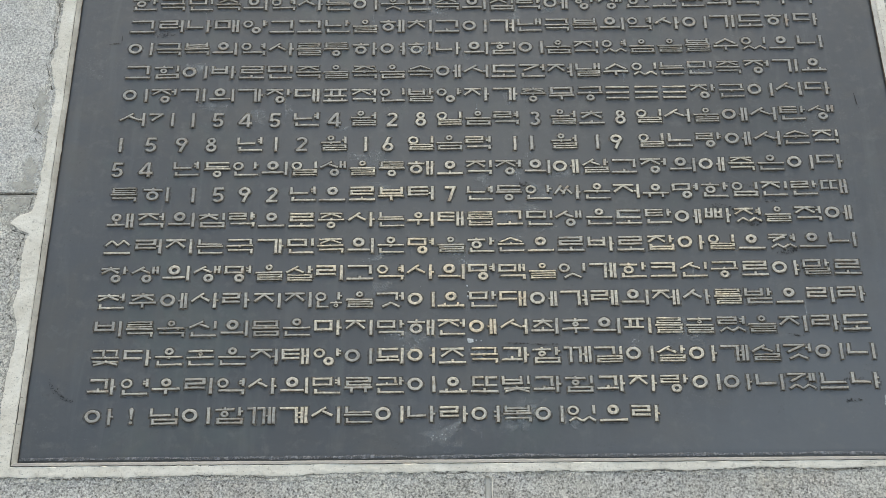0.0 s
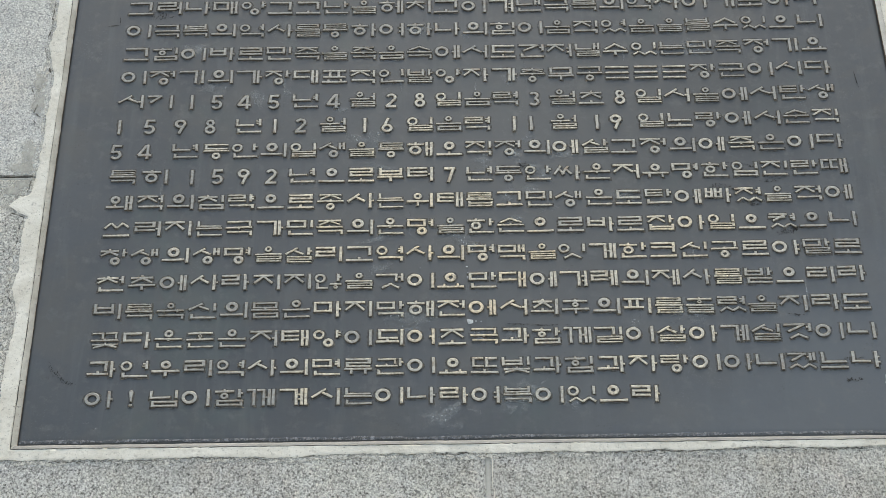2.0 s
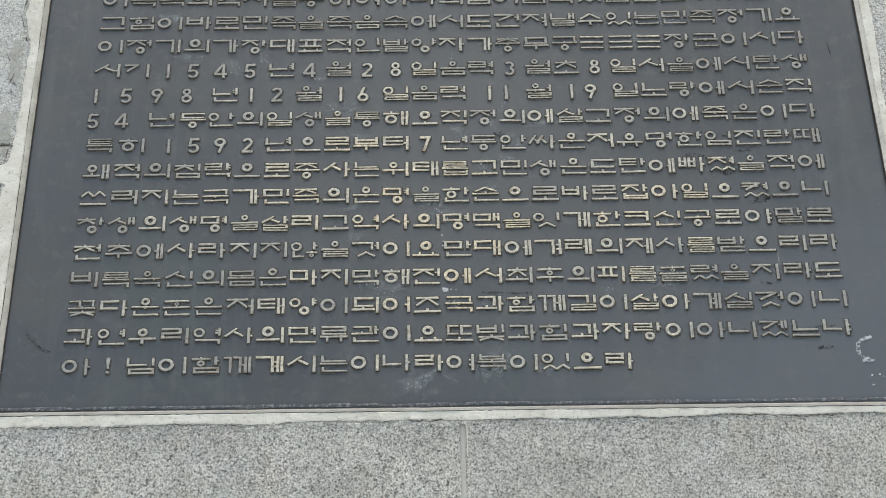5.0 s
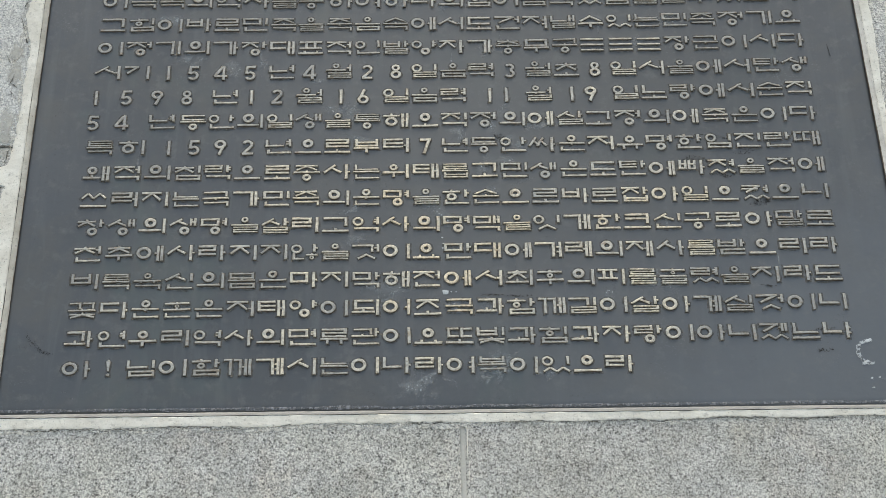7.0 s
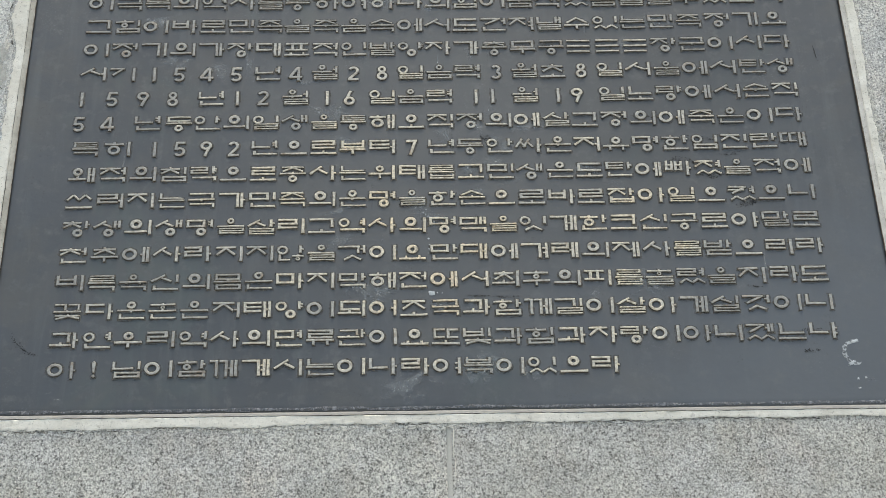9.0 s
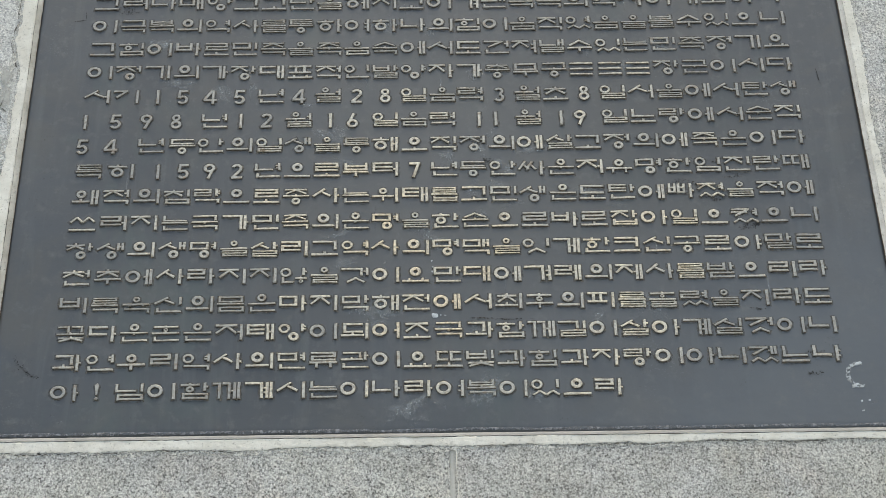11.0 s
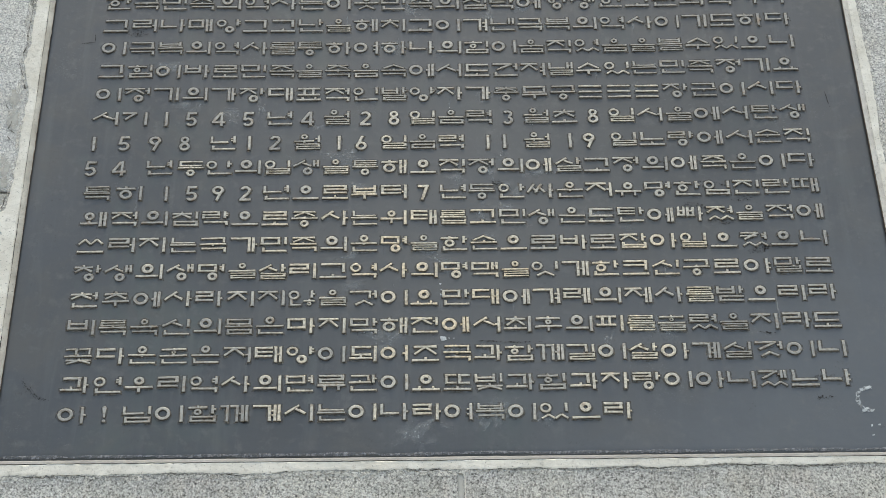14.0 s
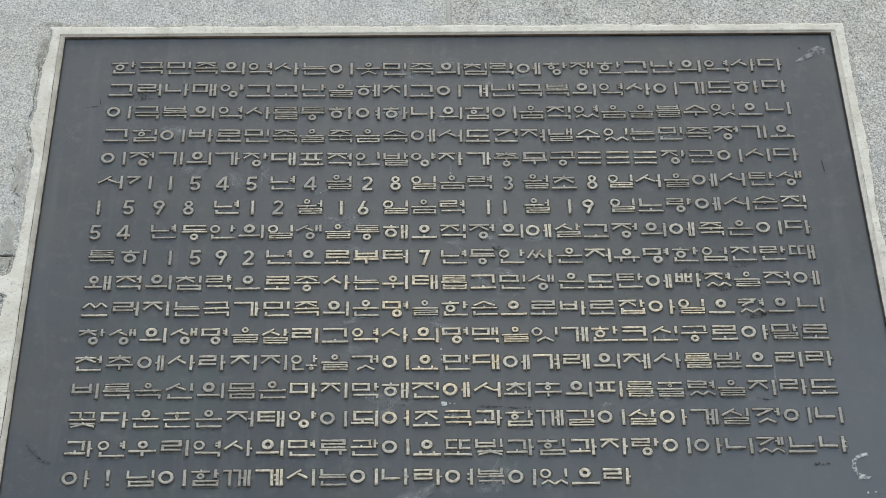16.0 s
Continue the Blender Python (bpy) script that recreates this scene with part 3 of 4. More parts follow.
joint_fill("joint_mortar", -j - 0.001, HZ1, j + 0.001, ZT, 90, 1)
joint_fill("joint_mortar", -j - 0.001, ZB, j + 0.001, HZ0, 90, 2)
joint_fill("joint_mortar", HX, ZJ - j - 0.001, XO, ZJ + j - 0.004, 120, 4)
joint_fill("joint_mortar", -XO, ZJ - j - 0.001, -HX, ZJ + j - 0.004, 120, 3)

# ---- the mortar bed round the plaque: an uneven band, smeared over the stone ----
LEFT_EDGE = [(3.5, 0.048), (3.89, 0.046), (3.94, 0.040), (4.0, 0.034), (4.04, 0.044), (4.09, 0.058), (4.13, 0.046), (4.20, 0.052), (4.25, 0.050), (4.287, 0.042), (4.296, 0.069),
             (4.318, 0.102), (4.341, 0.078), (4.349, 0.048), (4.37, 0.040), (4.44, 0.032), (4.51, 0.028), (4.63, 0.030), (4.717, 0.026), (4.745, 0.034), (4.818, 0.054),
             (4.876, 0.040), (4.913, 0.044), (4.971, 0.040), (5.02, 0.042), (5.06, 0.030), (5.2, 0.026)]


def band_width(side, u):
    """How far the mortar reaches from the plaque on each side."""
    if side == "left":
        w = float(np.interp(u, [a for a, b in LEFT_EDGE], [b for a, b in LEFT_EDGE]))
        return w * 0.95 + 0.0035 * noise.noise((u * 40, 8.3, 0)) + 0.0022 * noise.noise((u * 130, 1.3, 0))
    base = {"right": 0.025, "top": 0.029, "bottom": 0.025 - 0.007 * u}[side]
    return base + 0.008 * noise.noise((u * 6, 1.7, len(side))) + 0.004 * noise.noise((u * 34, 5.1, len(side))) + 0.0028 * noise.noise((u * 150, 5.1, len(side)))


def mortar_band():
    east, west, az0, az1 = PX + 0.0122, PX + 0.0128, PZ0 - 0.0146, PZ1 + 0.0064
    n_long, n_short, across = 640, 460, 12
    ring = []
    for k in range(n_long):
        u = -1 + 2 * k / n_long
        ring.append(("bottom", u))
    for k in range(n_short):
        ring.append(("right", k / n_short))
    for k in range(n_long):
        ring.append(("top", 1 - 2 * k / n_long))
    for k in range(n_short):
        ring.append(("left", 1 - k / n_short))
    wl0 = 0.045
    verts, faces = [], []
    for side, u in ring:
        if side in ("bottom", "top"):
            x, z = (u * east if u > 0 else u * west), az0 if side == "bottom" else az1
            if side == "bottom":
                z += 0.0010 * noise.noise((u * 9, 2.2, 0)) + 0.0009 * noise.noise((u * 60, 2.2, 0))
            w = band_width(side, u)
            near = max(0.0, (abs(u) - 0.94) / 0.06)
            out = (near * (w if u > 0 else -wl0) * (1 if near else 0), -w if side == "bottom" else w)
        else:
            x, z = east if side == "right" else -west + 0.0014 * noise.noise((u * 8, 6.2, 0)) + 0.0008 * noise.noise((u * 45, 6.2, 0)), az0 + u * (az1 - az0)
            w = band_width(side, z if side == "left" else u)
            near = max(0.0, (abs(u - 0.5) - 0.46) / 0.04)
            out = (w if side == "right" else -w, near * (0.02 if u > 0.5 else -0.018))
        for i in range(across + 1):
            k = max(0.0, i - 1) / (across - 1) * 1.16
            px, pz = x + out[0] * k, z + out[1] * k
            lump = 0.0005 * noise.noise((px * 30, pz * 30, 2)) + 0.0005 * noise.noise((px * 110, pz * 110, 7)) + 0.0006 * noise.noise((px * 300, pz * 300, 9))
            y = FACE - 0.0026 + lump
            if k > 0.72:
                y += 0.0030 * ((k - 0.72) / 0.44) ** 1.3
            if i == 0:
                y = FACE + 0.012
            verts.append((px, y, skew(px, pz)))
    n, m = len(ring), across + 1
    for i in range(n):
        for k in range(across):
            a, b = i * m + k, ((i + 1) % n) * m + k
            faces.append((a, a + 1, b + 1, b))
    return verts, faces


mortar = mesh_object("mortar_trim", *mortar_band(), MORTAR, smooth=True)
# the innermost row of faces is painted dark as the crack's shade
mortar.data.materials.append(GAP_SHADE)
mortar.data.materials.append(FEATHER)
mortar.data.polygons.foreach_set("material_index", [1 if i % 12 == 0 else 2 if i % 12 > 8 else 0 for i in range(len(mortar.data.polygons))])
tagged(mortar, "pale uneven cement mortar band smeared round the plaque", "mortar", kind="structure")


def edge_crack(z0, z1, seed):
    """A hairline crack that follows the outer edge of the mortar on the west side."""
    verts, faces, n = [], [], 90
    for k in range(n + 1):
        z = z0 + (z1 - z0) * k / n
        x = -HX - band_width("left", z) * 0.98 + 0.003 * noise.noise((z * 70, seed, 0))
        w = 0.0024 * (0.25 + abs(noise.noise((z * 25, seed, 5))) * 1.6)
        verts += [(x - w, FACE - 0.0006, z), (x, FACE - 0.0014, z), (x + w, FACE - 0.0022, z)]
    for k in range(n):
        faces += [(3 * k + i, 3 * k + i + 1, 3 * k + i + 4, 3 * k + i + 3) for i in range(2)]
    return mesh_object("crack", verts, faces, CRACK, mortar, "dark hairline crack")


for z0, z1, seed in ((4.73, 4.87, 1), (4.85, 5.03, 2), (4.03, 4.11, 4), (4.20, 4.30, 5), (4.36, 4.41, 6)):
    edge_crack(z0, z1, seed)


def lower_crack(x0, x1, seed):
    """A broken dark line along the lower edge of the mortar."""
    verts, faces, n = [], [], 70
    for k in range(n + 1):
        x = x0 + (x1 - x0) * k / n
        u = x / (PX + 0.0124)
        z = skew(x, HZ0 + 0.002 - band_width("bottom", u) * 1.0) + 0.002 * noise.noise((x * 70, seed, 0))
        w = 0.0007 * (0.2 + abs(noise.noise((x * 30, seed, 5))) * 2.0)
        verts += [(x, FACE - 0.0008, z - w), (x, FACE - 0.0014, z), (x, FACE - 0.0024, z + w)]
    for k in range(n):
        faces += [(3 * k + i, 3 * k + i + 3, 3 * k + i + 4, 3 * k + i + 1) for i in range(2)]
    return mesh_object("crack", verts, faces, CRACK, mortar, "dark hairline crack")


for x0, x1, seed in ((-0.93, -0.70, 11), (-0.62, -0.46, 12), (-0.12, -0.02, 13), (0.26, 0.44, 14), (0.52, 0.80, 15)):
    lower_crack(x0, x1, seed)


def bead():
    """The sealing bead between mortar and plate, with a thin crack outside it."""
    verts, faces = [], []
    profile = ((0.0, 0.0052), (0.0007, 0.0028), (0.0022, 0.0002), (0.0060, -0.0030), (0.0106, -0.0052), (0.0119, -0.0054), (0.0120, 0.012))
    pts = []
    n = 260
    for k in range(n):
        pts.append((-1 + 2 * k / n, -1))
    for k in range(n):
        pts.append((1, -1 + 2 * k / n))
    for k in range(n):
        pts.append((1 - 2 * k / n, 1))
    for k in range(n):
        pts.append((-1, 1 - 2 * k / n))
    cz, hz = (PZ0 + PZ1) / 2, (PZ1 - PZ0) / 2
    for u, v in pts:
        for d, y in profile:
            x = u * (PX + d)
            z = cz + v * (hz + d * (0.5 if v == 1 else 1.15 if v == -1 else 1.15 - 0.325 * (v + 1)))
            wob = 0.0012 * noise.noise((x * 9, z * 9, 4)) + 0.0009 * noise.noise((x * 45, z * 45, 9)) + 0.0006 * noise.noise((x * 140, z * 140, d * 300))
            if (u == 1 or v == 1) and 0 < d < 0.0119:      # flush with the mortar at the head and the east side
                y = -0.0010 - 0.28 * d
            if d > 0:
                x += wob * (1 if abs(u) == 1 else 0.2)
                z += wob * (1 if abs(v) == 1 else 0.2)
            verts.append((x, y + wob * 0.8, skew(x, z)))
    m, p = len(pts), len(profile)
    for i in range(m):
        for k in range(p - 1):
            a, b = i * p + k, ((i + 1) % m) * p + k
            faces.append((a, a + 1, b + 1, b))
    return verts, faces


bead_ob = mesh_object("sealing_trim", *bead(), BEAD, smooth=True)
bead_ob.data.materials.append(GAP_SHADE)      # shade of the crack outside the bead, painted on its wall
bead_ob.data.materials.append(SILL)      # the lower run is greyed on its inner half
bead_ob.data.materials.append(RUST)
bead_ob.data.materials.append(PALE)
bead_ob.data.polygons.foreach_set("material_index", [1 if i % 6 == 5 and not 260 <= i // 6 < 780 else 2 if i // 6 < 260 and i % 6 < 4 else 3 if i % 6 < 1 else 4 if 260 <= i // 6 < 780 else 0 for i in range(len(bead_ob.data.polygons))])
tagged(bead_ob, "weathered beige sealing bead along the plaque edge", "trim", kind="structure")
# backing of the gap, coloured dark to stand for shade
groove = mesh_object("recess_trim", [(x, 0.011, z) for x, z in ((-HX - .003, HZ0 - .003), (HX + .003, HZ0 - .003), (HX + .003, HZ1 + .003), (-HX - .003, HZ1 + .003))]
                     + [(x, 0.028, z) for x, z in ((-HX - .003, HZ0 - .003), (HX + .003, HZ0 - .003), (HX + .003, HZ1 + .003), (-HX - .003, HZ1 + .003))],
                     [(0, 1, 2, 3), (0, 4, 5, 1), (1, 5, 6, 2), (2, 6, 7, 3), (3, 7, 4, 0)], GAP_SHADE)
tagged(groove, "recess cut in the granite behind the plaque, painted dark for shade", "recess", kind="structure")

# old cement smeared over the stone beside the band, and a white run along the lower joint
def patch(name, cx, cz, w, h, y, material, parent, seed, rough=0.35, turn=0.0, n=44, label=""):
    """A thin irregular patch in the plane of the wall, thickest in its middle."""
    c, s = math.cos(radians(turn)), math.sin(radians(turn))
    verts, faces = [(cx, y - 0.0006, cz)], []
    for ring in (0.5, 1.0):
        for k in range(n):
            a = 2 * math.pi * k / n
            wob = 1 + rough * (noise.noise((math.cos(a) * 1.3 + seed, math.sin(a) * 1.3, seed)) + 0.6 * noise.noise((math.cos(a) * 5 + seed, math.sin(a) * 5, seed + 3)))
            px, pz = math.cos(a) * w / 2 * wob * ring, math.sin(a) * h / 2 * wob * ring
            verts.append((cx + px * c - pz * s, y - (0.0005 if ring < 1 else 0.0), cz + px * s + pz * c))
    for k in range(n):
        m = (k + 1) % n
        faces += [(0, 1 + k, 1 + m), (1 + k, 1 + n + k, 1 + n + m, 1 + m)]
    ob = mesh_object(name, verts, faces, material, parent, label, smooth=True)
    thick = ob.data.attributes.new("thickness", "FLOAT", "POINT")
    thick.data.foreach_set("value", [1.0] + [0.8] * n + [0.0] * n)
    return ob


for k in range(3):                       # the open crack over the level joint
    patch("crack", -1.075 - 0.035 * k, 4.4085 + 0.001 * k, 0.05, 0.0035, FACE - 0.0009, CRACK, wall, 70 + k, 0.7)
smear = random.Random(12)
for k in range(46):                      # cement rubbed thin along the outer edge of the band
    side = ("bottom", "bottom", "top", "left", "right")[k % 5]
    a, b = smear.uniform(0.05, 0.16), smear.uniform(0.008, 0.018)
    u = smear.uniform(-0.97, 0.97)
    if side in ("bottom", "top"):
        w = band_width(side, u) * smear.uniform(0.85, 1.1)
        x, z = u * PX, (skew(u * PX, HZ0) - w if side == "bottom" else PZ1 + 0.0068 + w)
        patch("mortar_smear", x, z, a, b, FACE - 0.0007, SANDY, mortar, 100 + k, 0.6)
    else:
        z = (PZ0 + PZ1) / 2 + u * 0.70
        w = band_width(side, z if side == "left" else (u + 1) / 2) * smear.uniform(0.9, 1.15)
        patch("mortar_smear", (-HX - w if side == "left" else PX + 0.0124 + w), z, b, a, FACE - 0.0007, SANDY, mortar, 100 + k, 0.6)
for x, z, w, h, k in ((-1.068, 4.475, 0.050, 0.115, 3), (-1.082, 4.432, 0.085, 0.040, 8), (-1.062, 4.64, 0.040, 0.11, 24), (-1.066, 4.70, 0.046, 0.07, 25),
                      (-1.072, 4.385, 0.060, 0.040, 26), (-1.095, 4.365, 0.07, 0.035, 27)):
    patch("mortar_smear", x, z, w, h, FACE - 0.0005, CEMENT, wall, k, 0.5)
for x, z, w, h, k in ((-1.052, 5.075, 0.034, 0.15, 31), (-1.058, 5.03, 0.022, 0.08, 32), (-1.03, 5.172, 0.11, 0.022, 33)):
    patch("stain", x, z, w, h, FACE - 0.0004, STAIN, wall, k, 0.6)
for x0, z0, x1, z1 in ((-1.073, 4.60, -1.066, 4.625), (-1.066, 4.600, -1.056, 4.590), (-1.087, 4.685, -1.077, 4.660), (-1.068, 4.575, -1.056, 4.556)):
    patch("crack", (x0 + x1) / 2, (z0 + z1) / 2, math.hypot(x1 - x0, z1 - z0) * 1.3, 0.0032, FACE - 0.0012, CRACK, wall, int(z0 * 1000) % 97, 0.8, math.degrees(math.atan2(z1 - z0, x1 - x0)))
for z in (3.839, 3.772, 4.118):          # cracks across the bead
    patch("crack", -1.0085, z, 0.012, 0.0028, -0.0058, CRACK, bead_ob, int(z * 100) % 89, 0.5)
patch("mortar_smear", 0.0095, 3.605, 0.0022, 0.085, FACE - 0.0005, MORTAR, wall, 5, 0.6)
patch("mortar_smear", 0.012, 3.53, 0.0016, 0.05, FACE - 0.0005, MORTAR, wall, 6, 0.6)

# ---- ground in front of the pedestal ----
ground = mesh_object("ground", [(-1500, -1500, 0), (1500, -1500, 0), (1500, 1500, 0), (-1500, 1500, 0)], [(0, 1, 2, 3)], PAVING)
tagged(ground, "flat grey granite paving before the pedestal", "paving", kind="structure")

# ---- the plaque ----
plaque = new("plaque")
plaque.location = (0, RELIEF, PZ0)
tagged(plaque, "dark patinated bronze plaque with raised brass Korean lettering", "plaque")


def plate():
    """A slightly uneven sheet with softly rolled edges."""
    nx, nz, verts, faces = 120, 88, [], []
    hz = PZ1 - PZ0
    edge = [0, 0.0015, 0.004, 0.008]
    xs = [-PX + e for e in edge] + list(np.linspace(-PX + 0.02, PX - 0.02, nx)) + [PX - e for e in reversed(edge)]
    zs = edge + list(np.linspace(0.02, hz - 0.02, nz)) + [hz - e for e in reversed(edge)]
    for z in zs:
        for x in xs:
            d = min(PX - abs(x), z, hz - z)
            y = 0.0032 * max(0.0, 1 - d / 0.008) ** 2
            if d > 0.015:
                y += 0.0005 * noise.noise((x * 5, z * 5, 1))
            verts.append((x, y, skew(x, z + PZ0) - PZ0))
    w = len(xs)
    for i in range(len(zs) - 1):
        for k in range(w - 1):
            a = i * w + k
            faces.append((a, a + 1, a + w + 1, a + w))
    return verts, faces


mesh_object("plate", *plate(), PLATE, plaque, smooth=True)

# the text, line by line; "/" before a letter: its first stroke slants; "_": kept as a bar
PITCH, LINE, LEFT, FIRST = 0.06978, 0.07621, -0.8702, 4.9899
TEXT = [
    "한국민족의역사는이웃민족의침략에항쟁한고난의역사다",
    "그러나매양그고난을헤치고이겨낸극복의역사이기도하다",
    "이극복의역사를통하여하나의힘이움직였음을볼수있으니",
    "그힘이바로민족을죽음속에서도/건져낼수있는민족정기요",
    "이정기의가장대표적인발양자가충무공___장군이시다",
    "서/기1545년4월28일음력3월초8일서울에서탄생",
    "1598년12월16일음력11월19일노량에서순직",
    "54년동안의일생을통해오직정의에살고정의에죽은이다",
    "특히1592년으로부터7년동안싸운저유명한임진란때",
    "왜적의침략으로종사는위태롭고민생은도탄에빠졌을적에",
    "쓰러지는국가민족의운명을한손으로바로잡아일으/켰으니",
    "창생의생명을살리고역사의명맥을잇게한크신공로야말로",
    "천추에사라지지않을것이요만대에겨레의제사를받으리라",
    "비록육신의몸은마지막해전에서최후의피를흘렸을지라도",
    "꽃다운혼은저태양이되어조국과함께길이살아계실/것이니",
    "과연우리역사의면류관이요또빛과힘과자랑이아니/겠느냐",
    "아!님이함께계시는이나라여복이있으라",
]
# numerals that stand off their place in the line, in parts of the pitch
NUDGE = {6: {0: -.30, 1: -.27, 2: -.22, 3: -.2, 4: .1, 6: -.12, 8: .1, 9: -.12, 13: .3, 14: -.13, 16: .14, 17: -.2},
         7: {0: -.33, 1: -.35, 3: .05}, 8: {1: .06, 2: .3, 3: .15, 4: .04, 5: -.04}, 5: {2: .08, 3: -.06, 4: -.1, 5: -.08}}


def set_off(row, x):
    """How far the hand-set lettering strays from an even grid at x on a line, in metres."""
    r = row / 16
    dx = -1.74 - 11.73 * x + 11.18 * r - 1.01 * x * x + 6.02 * x * r - 20.6 * r * r + 12.14 * x ** 3 - 1.67 * x * x * r - 3.41 * x * r * r + 12.66 * r ** 3
    dz = -2.48 - 3.83 * x - 0.31 * r + 15.52 * x * x + 3.57 * x * r - 9.71 * r * r + 4.21 * x ** 3 - 13.84 * x * x * r - 6.7 * x * r * r + 8.72 * r ** 3
    return dx * 0.001, dz * 0.001


rng = random.Random(7)
for row, text in enumerate(TEXT):
    line = new("inscription_line")
    line.parent = plaque
    line.location = (LEFT, 0, FIRST - LINE * row - PZ0)
    k, slant = 0, False
    for ch in text:
        if ch == "/":
            slant = True
            continue
        kind = "numeral" if ch in "123456789" else "exclamation_mark" if ch == "!" else "letter"
        ob = tagged(new(kind, letter_mesh(ch, slant)), "raised worn brass " + ("bars" if ch == "_" else kind.replace("_", " ")))
        ob.parent = line
        x = PITCH * (k + NUDGE.get(row, {}).get(k, 0))
        dx, dz = set_off(row, LEFT + x)
        ob.location = (x + dx + rng.gauss(0, 0.0005), 0, dz + rng.gauss(0, 0.0005) - (0.0032 if kind == "numeral" else 0))
        ob.rotation_euler = (0, radians(rng.gauss(0, 0.35)), 0)
        k, slant = k + 1, False

# ---- marks on the plate: chalky deposits, smeared paint, scratches ----
def mark(name, x, z, w, h, material, seed, turn=0.0, rough=0.7, label=""):
    ob = patch(name, x, z - PZ0, w, h, -0.0007 - 0.00002 * (seed % 9), material, plaque, seed, rough, turn, label=label)
    return ob


def arc_mark(name, cx, cz, rx, rz, a0, a1, width, material, seed, label=""):
    """A curved wiped mark of uneven width."""
    verts, faces, n = [], [], 40
    for k in range(n + 1):
        a = radians(a0 + (a1 - a0) * k / n)
        wid = width * (0.35 + 0.65 * math.sin(math.pi * k / n) ** 0.5) * (1 + 0.7 * noise.noise((k * 0.3, seed, 0)))
        for d in (-0.5, 0.0, 0.5):
            off = 1 + d * wid / rx + 0.05 * noise.noise((k * 0.6, seed, d * 4))
            verts.append((cx + rx * off * math.cos(a), -0.0008, cz - PZ0 + rz * off * math.sin(a)))
    for k in range(n):
        for i in range(2):
            a = 3 * k + i
            faces.append((a, a + 1, a + 4, a + 3))
    return mesh_object(name, verts, faces, material, plaque, label, smooth=True)


arc_mark("chalk_stain", 0.896, 3.806, 0.025, 0.029, 68, 290, 0.009, STREAK, 2, "white curved chalky mark")
mark("paint_smear", 0.958, 5.066, 0.050, 0.028, PAINT, 4, 20, 0.45, "thin white smear of paint")
mark("paint_smear", 0.962, 5.070, 0.032, 0.016, PAINT, 5, 10, 0.6, "thin white smear of paint")
mark("paint_smear", 0.926, 5.044, 0.056, 0.013, PAINT, 6, 32, 0.45, "thin white smear of paint")
mark("chalk_stain", -0.020, 4.196, 0.045, 0.016, CHALK, 11, -15, 0.9)
for k, (x, z, d) in enumerate(((-0.035, 4.130, 0.0042), (-0.033, 4.113, 0.0034), (-0.034, 4.101, 0.0038), (-0.030, 3.980, 0.0125), (-0.017, 3.981, 0.0036),
                               (-0.007, 3.980, 0.003))):
    mark("paint_spot", x, z, d, d * 1.15, DRIP, 80 + k, 20 * k, 0.4, "small white splash of paint")
mark("chalk_stain", 0.075, 4.262, 0.060, 0.025, CHALK, 13, 25, 0.9)
mark("chalk_stain", 0.120, 4.350, 0.055, 0.030, CHALK, 14, -20, 0.9)
mark("chalk_stain", 0.010, 5.040, 0.090, 0.028, CHALK, 15, 0, 0.9)
mark("chalk_stain", 0.085, 4.452, 0.030, 0.060, CHALK, 16, 15, 0.9)
mark("chalk_stain", -0.035, 3.755, 0.028, 0.014, CHALK, 17, -30, 0.9)
mark("chalk_stain", -0.012, 3.742, 0.008, 0.022, CHALK, 18, 10, 0.9)
mark("chalk_stain", -0.060, 3.712, 0.030, 0.016, CHALK, 29, 0, 0.9)
mark("chalk_stain", -0.39, 4.085, 0.014, 0.022, CHALK, 20, 30, 0.9)
mark("chalk_stain", -0.46, 4.66, 0.02, 0.04, CHALK, 22, 20, 0.9)
mark("chalk_stain", -0.33, 4.60, 0.05, 0.025, CHALK, 23, 0, 0.9)
mark("chalk_stain", 0.92, 3.735, 0.020, 0.008, CHALK, 24, 0, 0.9)
mark("chalk_stain", -0.86, 3.735, 0.014, 0.006, CHALK, 25, 0, 0.9)
mark("chalk_stain", -0.84, 3.718, 0.018, 0.006, CHALK, 26, 0, 0.9)
arc_mark("scratch_mark", -0.895, 3.898, 0.062, 0.062, 186, 262, 0.008, SCRATCH, 31, "dark curved scratch in the patina")
arc_mark("scratch_mark", -0.900, 3.880, 0.038, 0.048, 195, 280, 0.006, SCRATCH, 32, "dark curved scratch in the patina")
mark("scratch_mark", -0.903, 4.887, 0.030, 0.0026, SCORE, 43, 8, 0.6)
mark("scratch_mark", -0.889, 4.901, 0.0026, 0.026, SCORE, 44, 4, 0.6)
mark("chalk_stain", 0.16, 4.292, 0.050, 0.018, CHALK, 61, 20, 0.9)
mark("chalk_stain", 0.115, 4.505, 0.035, 0.035, CHALK, 62, 40, 0.9)
mark("chalk_stain", 0.23, 4.93, 0.05, 0.03, CHALK, 63, 0, 0.9)
mark("chalk_stain", 0.10, 4.96, 0.03, 0.05, CHALK, 64, 10, 0.9)
mark("scratch_mark", 0.105, 4.418, 0.020, 0.022, SCRATCH, 65, 50, 0.8)
mark("scratch_mark", 0.615, 4.412, 0.060, 0.006, SCRATCH, 66, -12, 0.9)
mark("scratch_mark", 0.80, 3.868, 0.040, 0.006, SCRATCH, 67, 0, 0.9)
mark("scratch_mark", -0.788, 4.915, 0.050, 0.030, SCRATCH, 33, 10, 0.9, "dark pitted spot in the patina")
mark("scratch_mark", 0.800, 3.812, 0.042, 0.010, SCRATCH, 34, 0, 0.9)
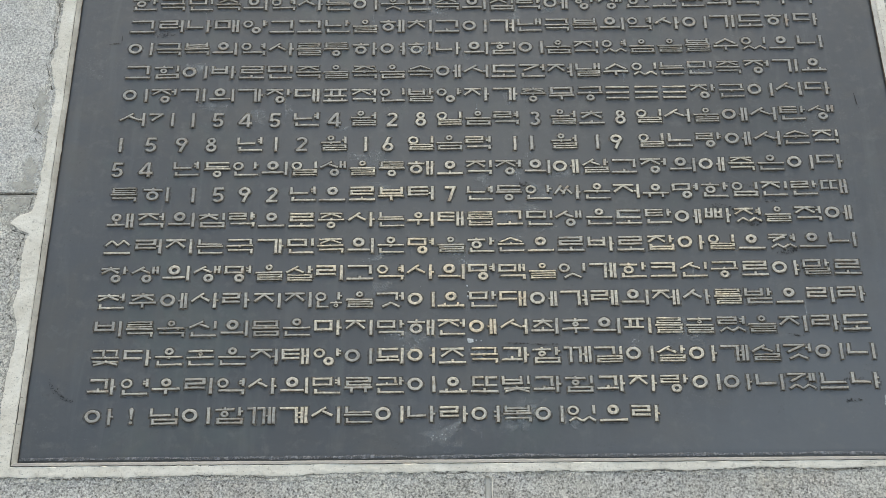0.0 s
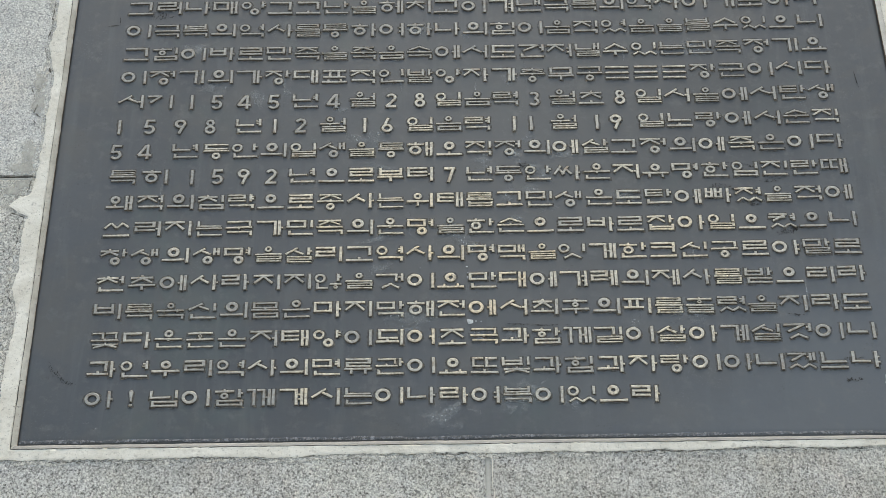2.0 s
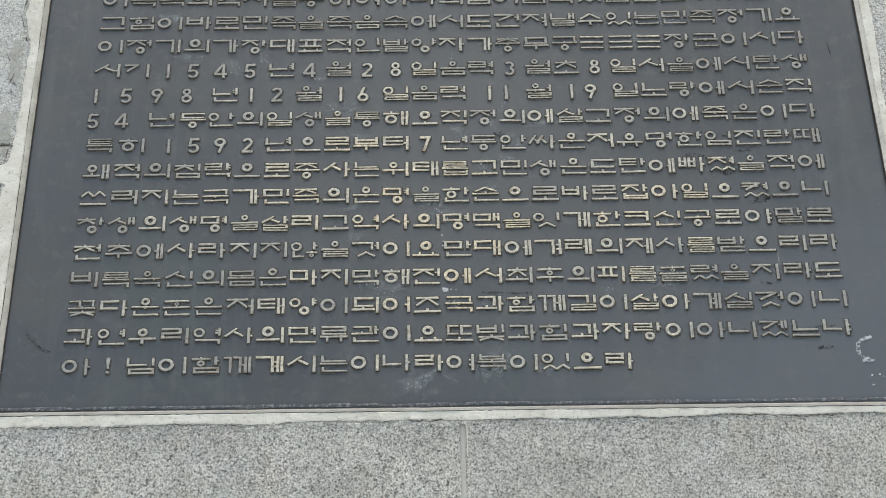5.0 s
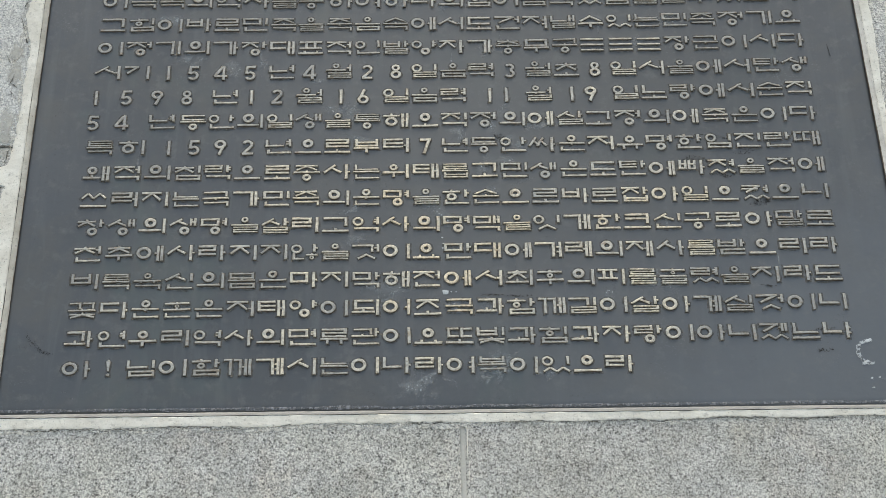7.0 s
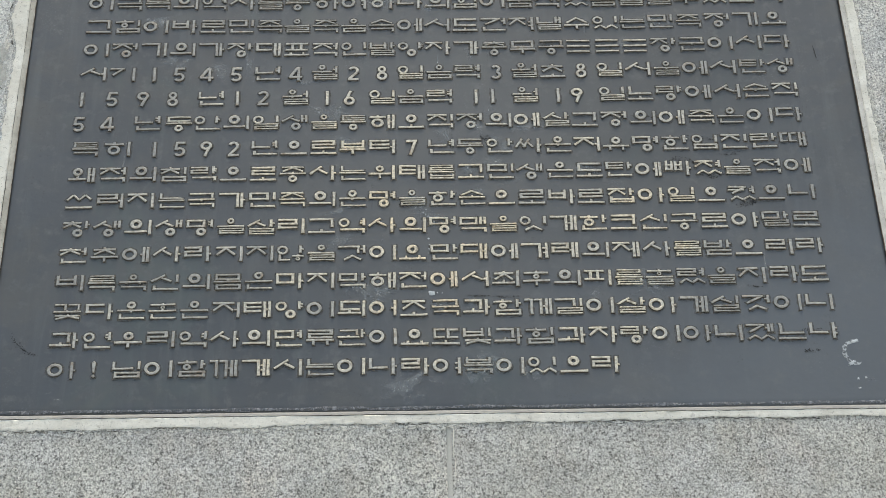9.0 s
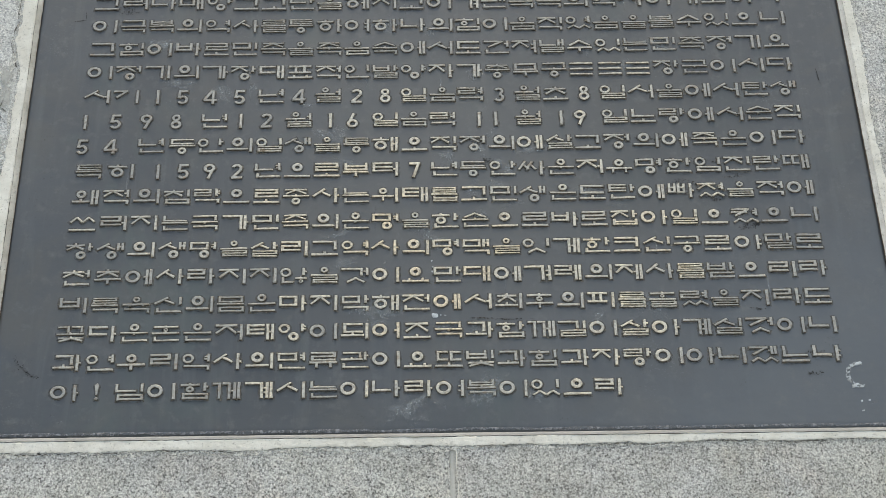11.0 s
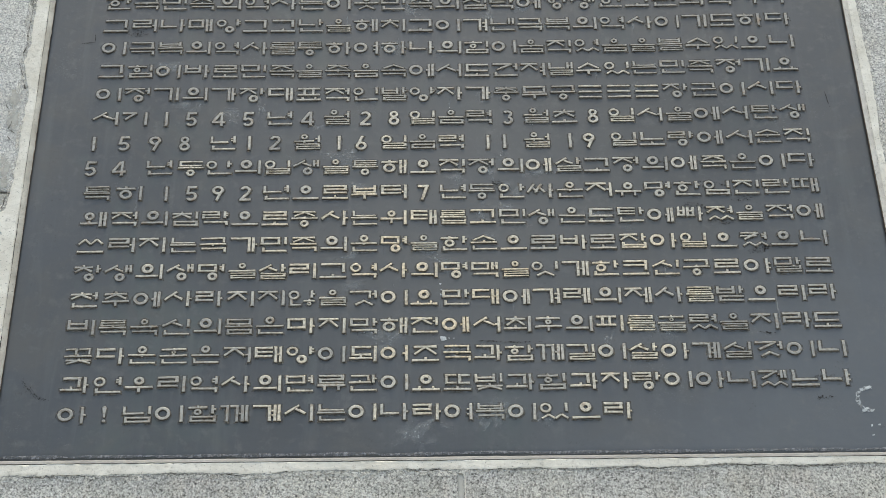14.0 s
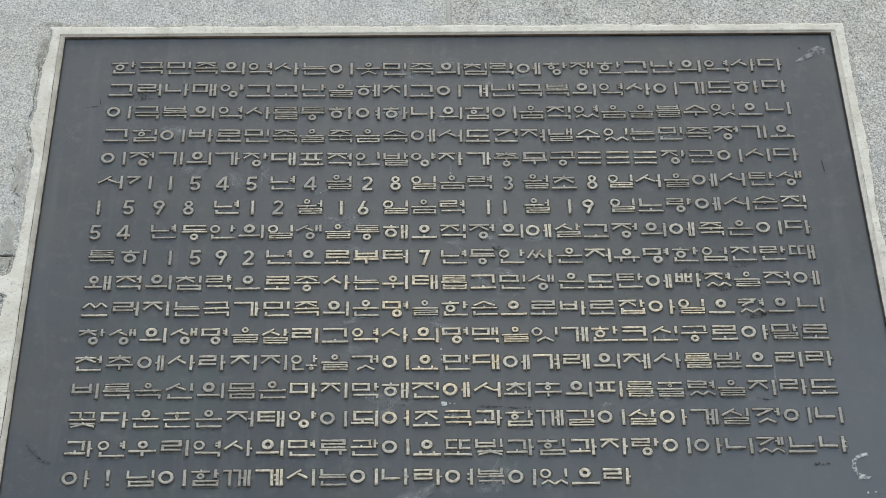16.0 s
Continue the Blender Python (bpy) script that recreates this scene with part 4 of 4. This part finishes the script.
mark("scratch_mark", 0.565, 4.345, 0.060, 0.020, SCRATCH, 35, -10, 0.9)
mark("scratch_mark", 0.640, 4.300, 0.050, 0.018, SCRATCH, 36, 5, 0.9)
mark("scratch_mark", 0.700, 4.215, 0.050, 0.016, SCRATCH, 37, 15, 0.9)
mark("scratch_mark", 0.500, 4.48, 0.080, 0.008, SCRATCH, 38, -4, 0.9)
mark("scratch_mark", 0.680, 4.365, 0.050, 0.010, SCRATCH, 39, 4, 0.9)
mark("scratch_mark", 0.69, 3.985, 0.03, 0.006, SCRATCH, 40, -8, 0.9)
mark("scratch_mark", 0.10, 3.970, 0.15, 0.006, SCRATCH, 41, -2, 0.9)
for k in range(12):
    x = -0.92 + 0.168 * k
    mark("scuff_mark", x, PZ0 - 0.0042 * x + 0.007 + 0.002 * noise.noise((x * 7, 0, 0)), 0.18, 0.009, SCUFF, 50 + k, 0, 0.4)
# chalk washed down the middle of the plate, and thin runs under the lettering
wash = random.Random(21)
for k in range(34):
    x = wash.gauss(0.06, 0.17) if k % 4 else wash.uniform(-0.8, 0.8)
    z = wash.uniform(3.72, 5.05)
    mark("chalk_stain", x, z, wash.uniform(0.03, 0.11), wash.uniform(0.02, 0.08), CHALK, 200 + k, wash.uniform(-40, 40), 0.9)
for k in range(26):
    x = wash.gauss(0.05, 0.45)
    mark("chalk_run", x, wash.uniform(3.80, 5.0), wash.uniform(0.003, 0.007), wash.uniform(0.04, 0.12), CHALK, 240 + k, wash.uniform(-3, 3), 0.5)
for k, (x, z, w, h) in enumerate(((0.892, 3.739, 0.005, 0.006), (0.909, 3.741, 0.006, 0.004), (0.892, 3.715, 0.007, 0.0036), (0.897, 3.835, 0.020, 0.008), (0.884, 3.779, 0.020, 0.007))):
    mark("paint_spot", x, z, w, h, DRIP, 90 + k, 15 * k - 20, 0.5, "small white splash of paint")
mark("scratch_mark", 0.921, 4.671, 0.0026, 0.044, SCORE, 47, 6, 0.6)
mark("scratch_mark", 0.913, 5.075, 0.008, 0.006, SCORE, 48, 0, 0.6)
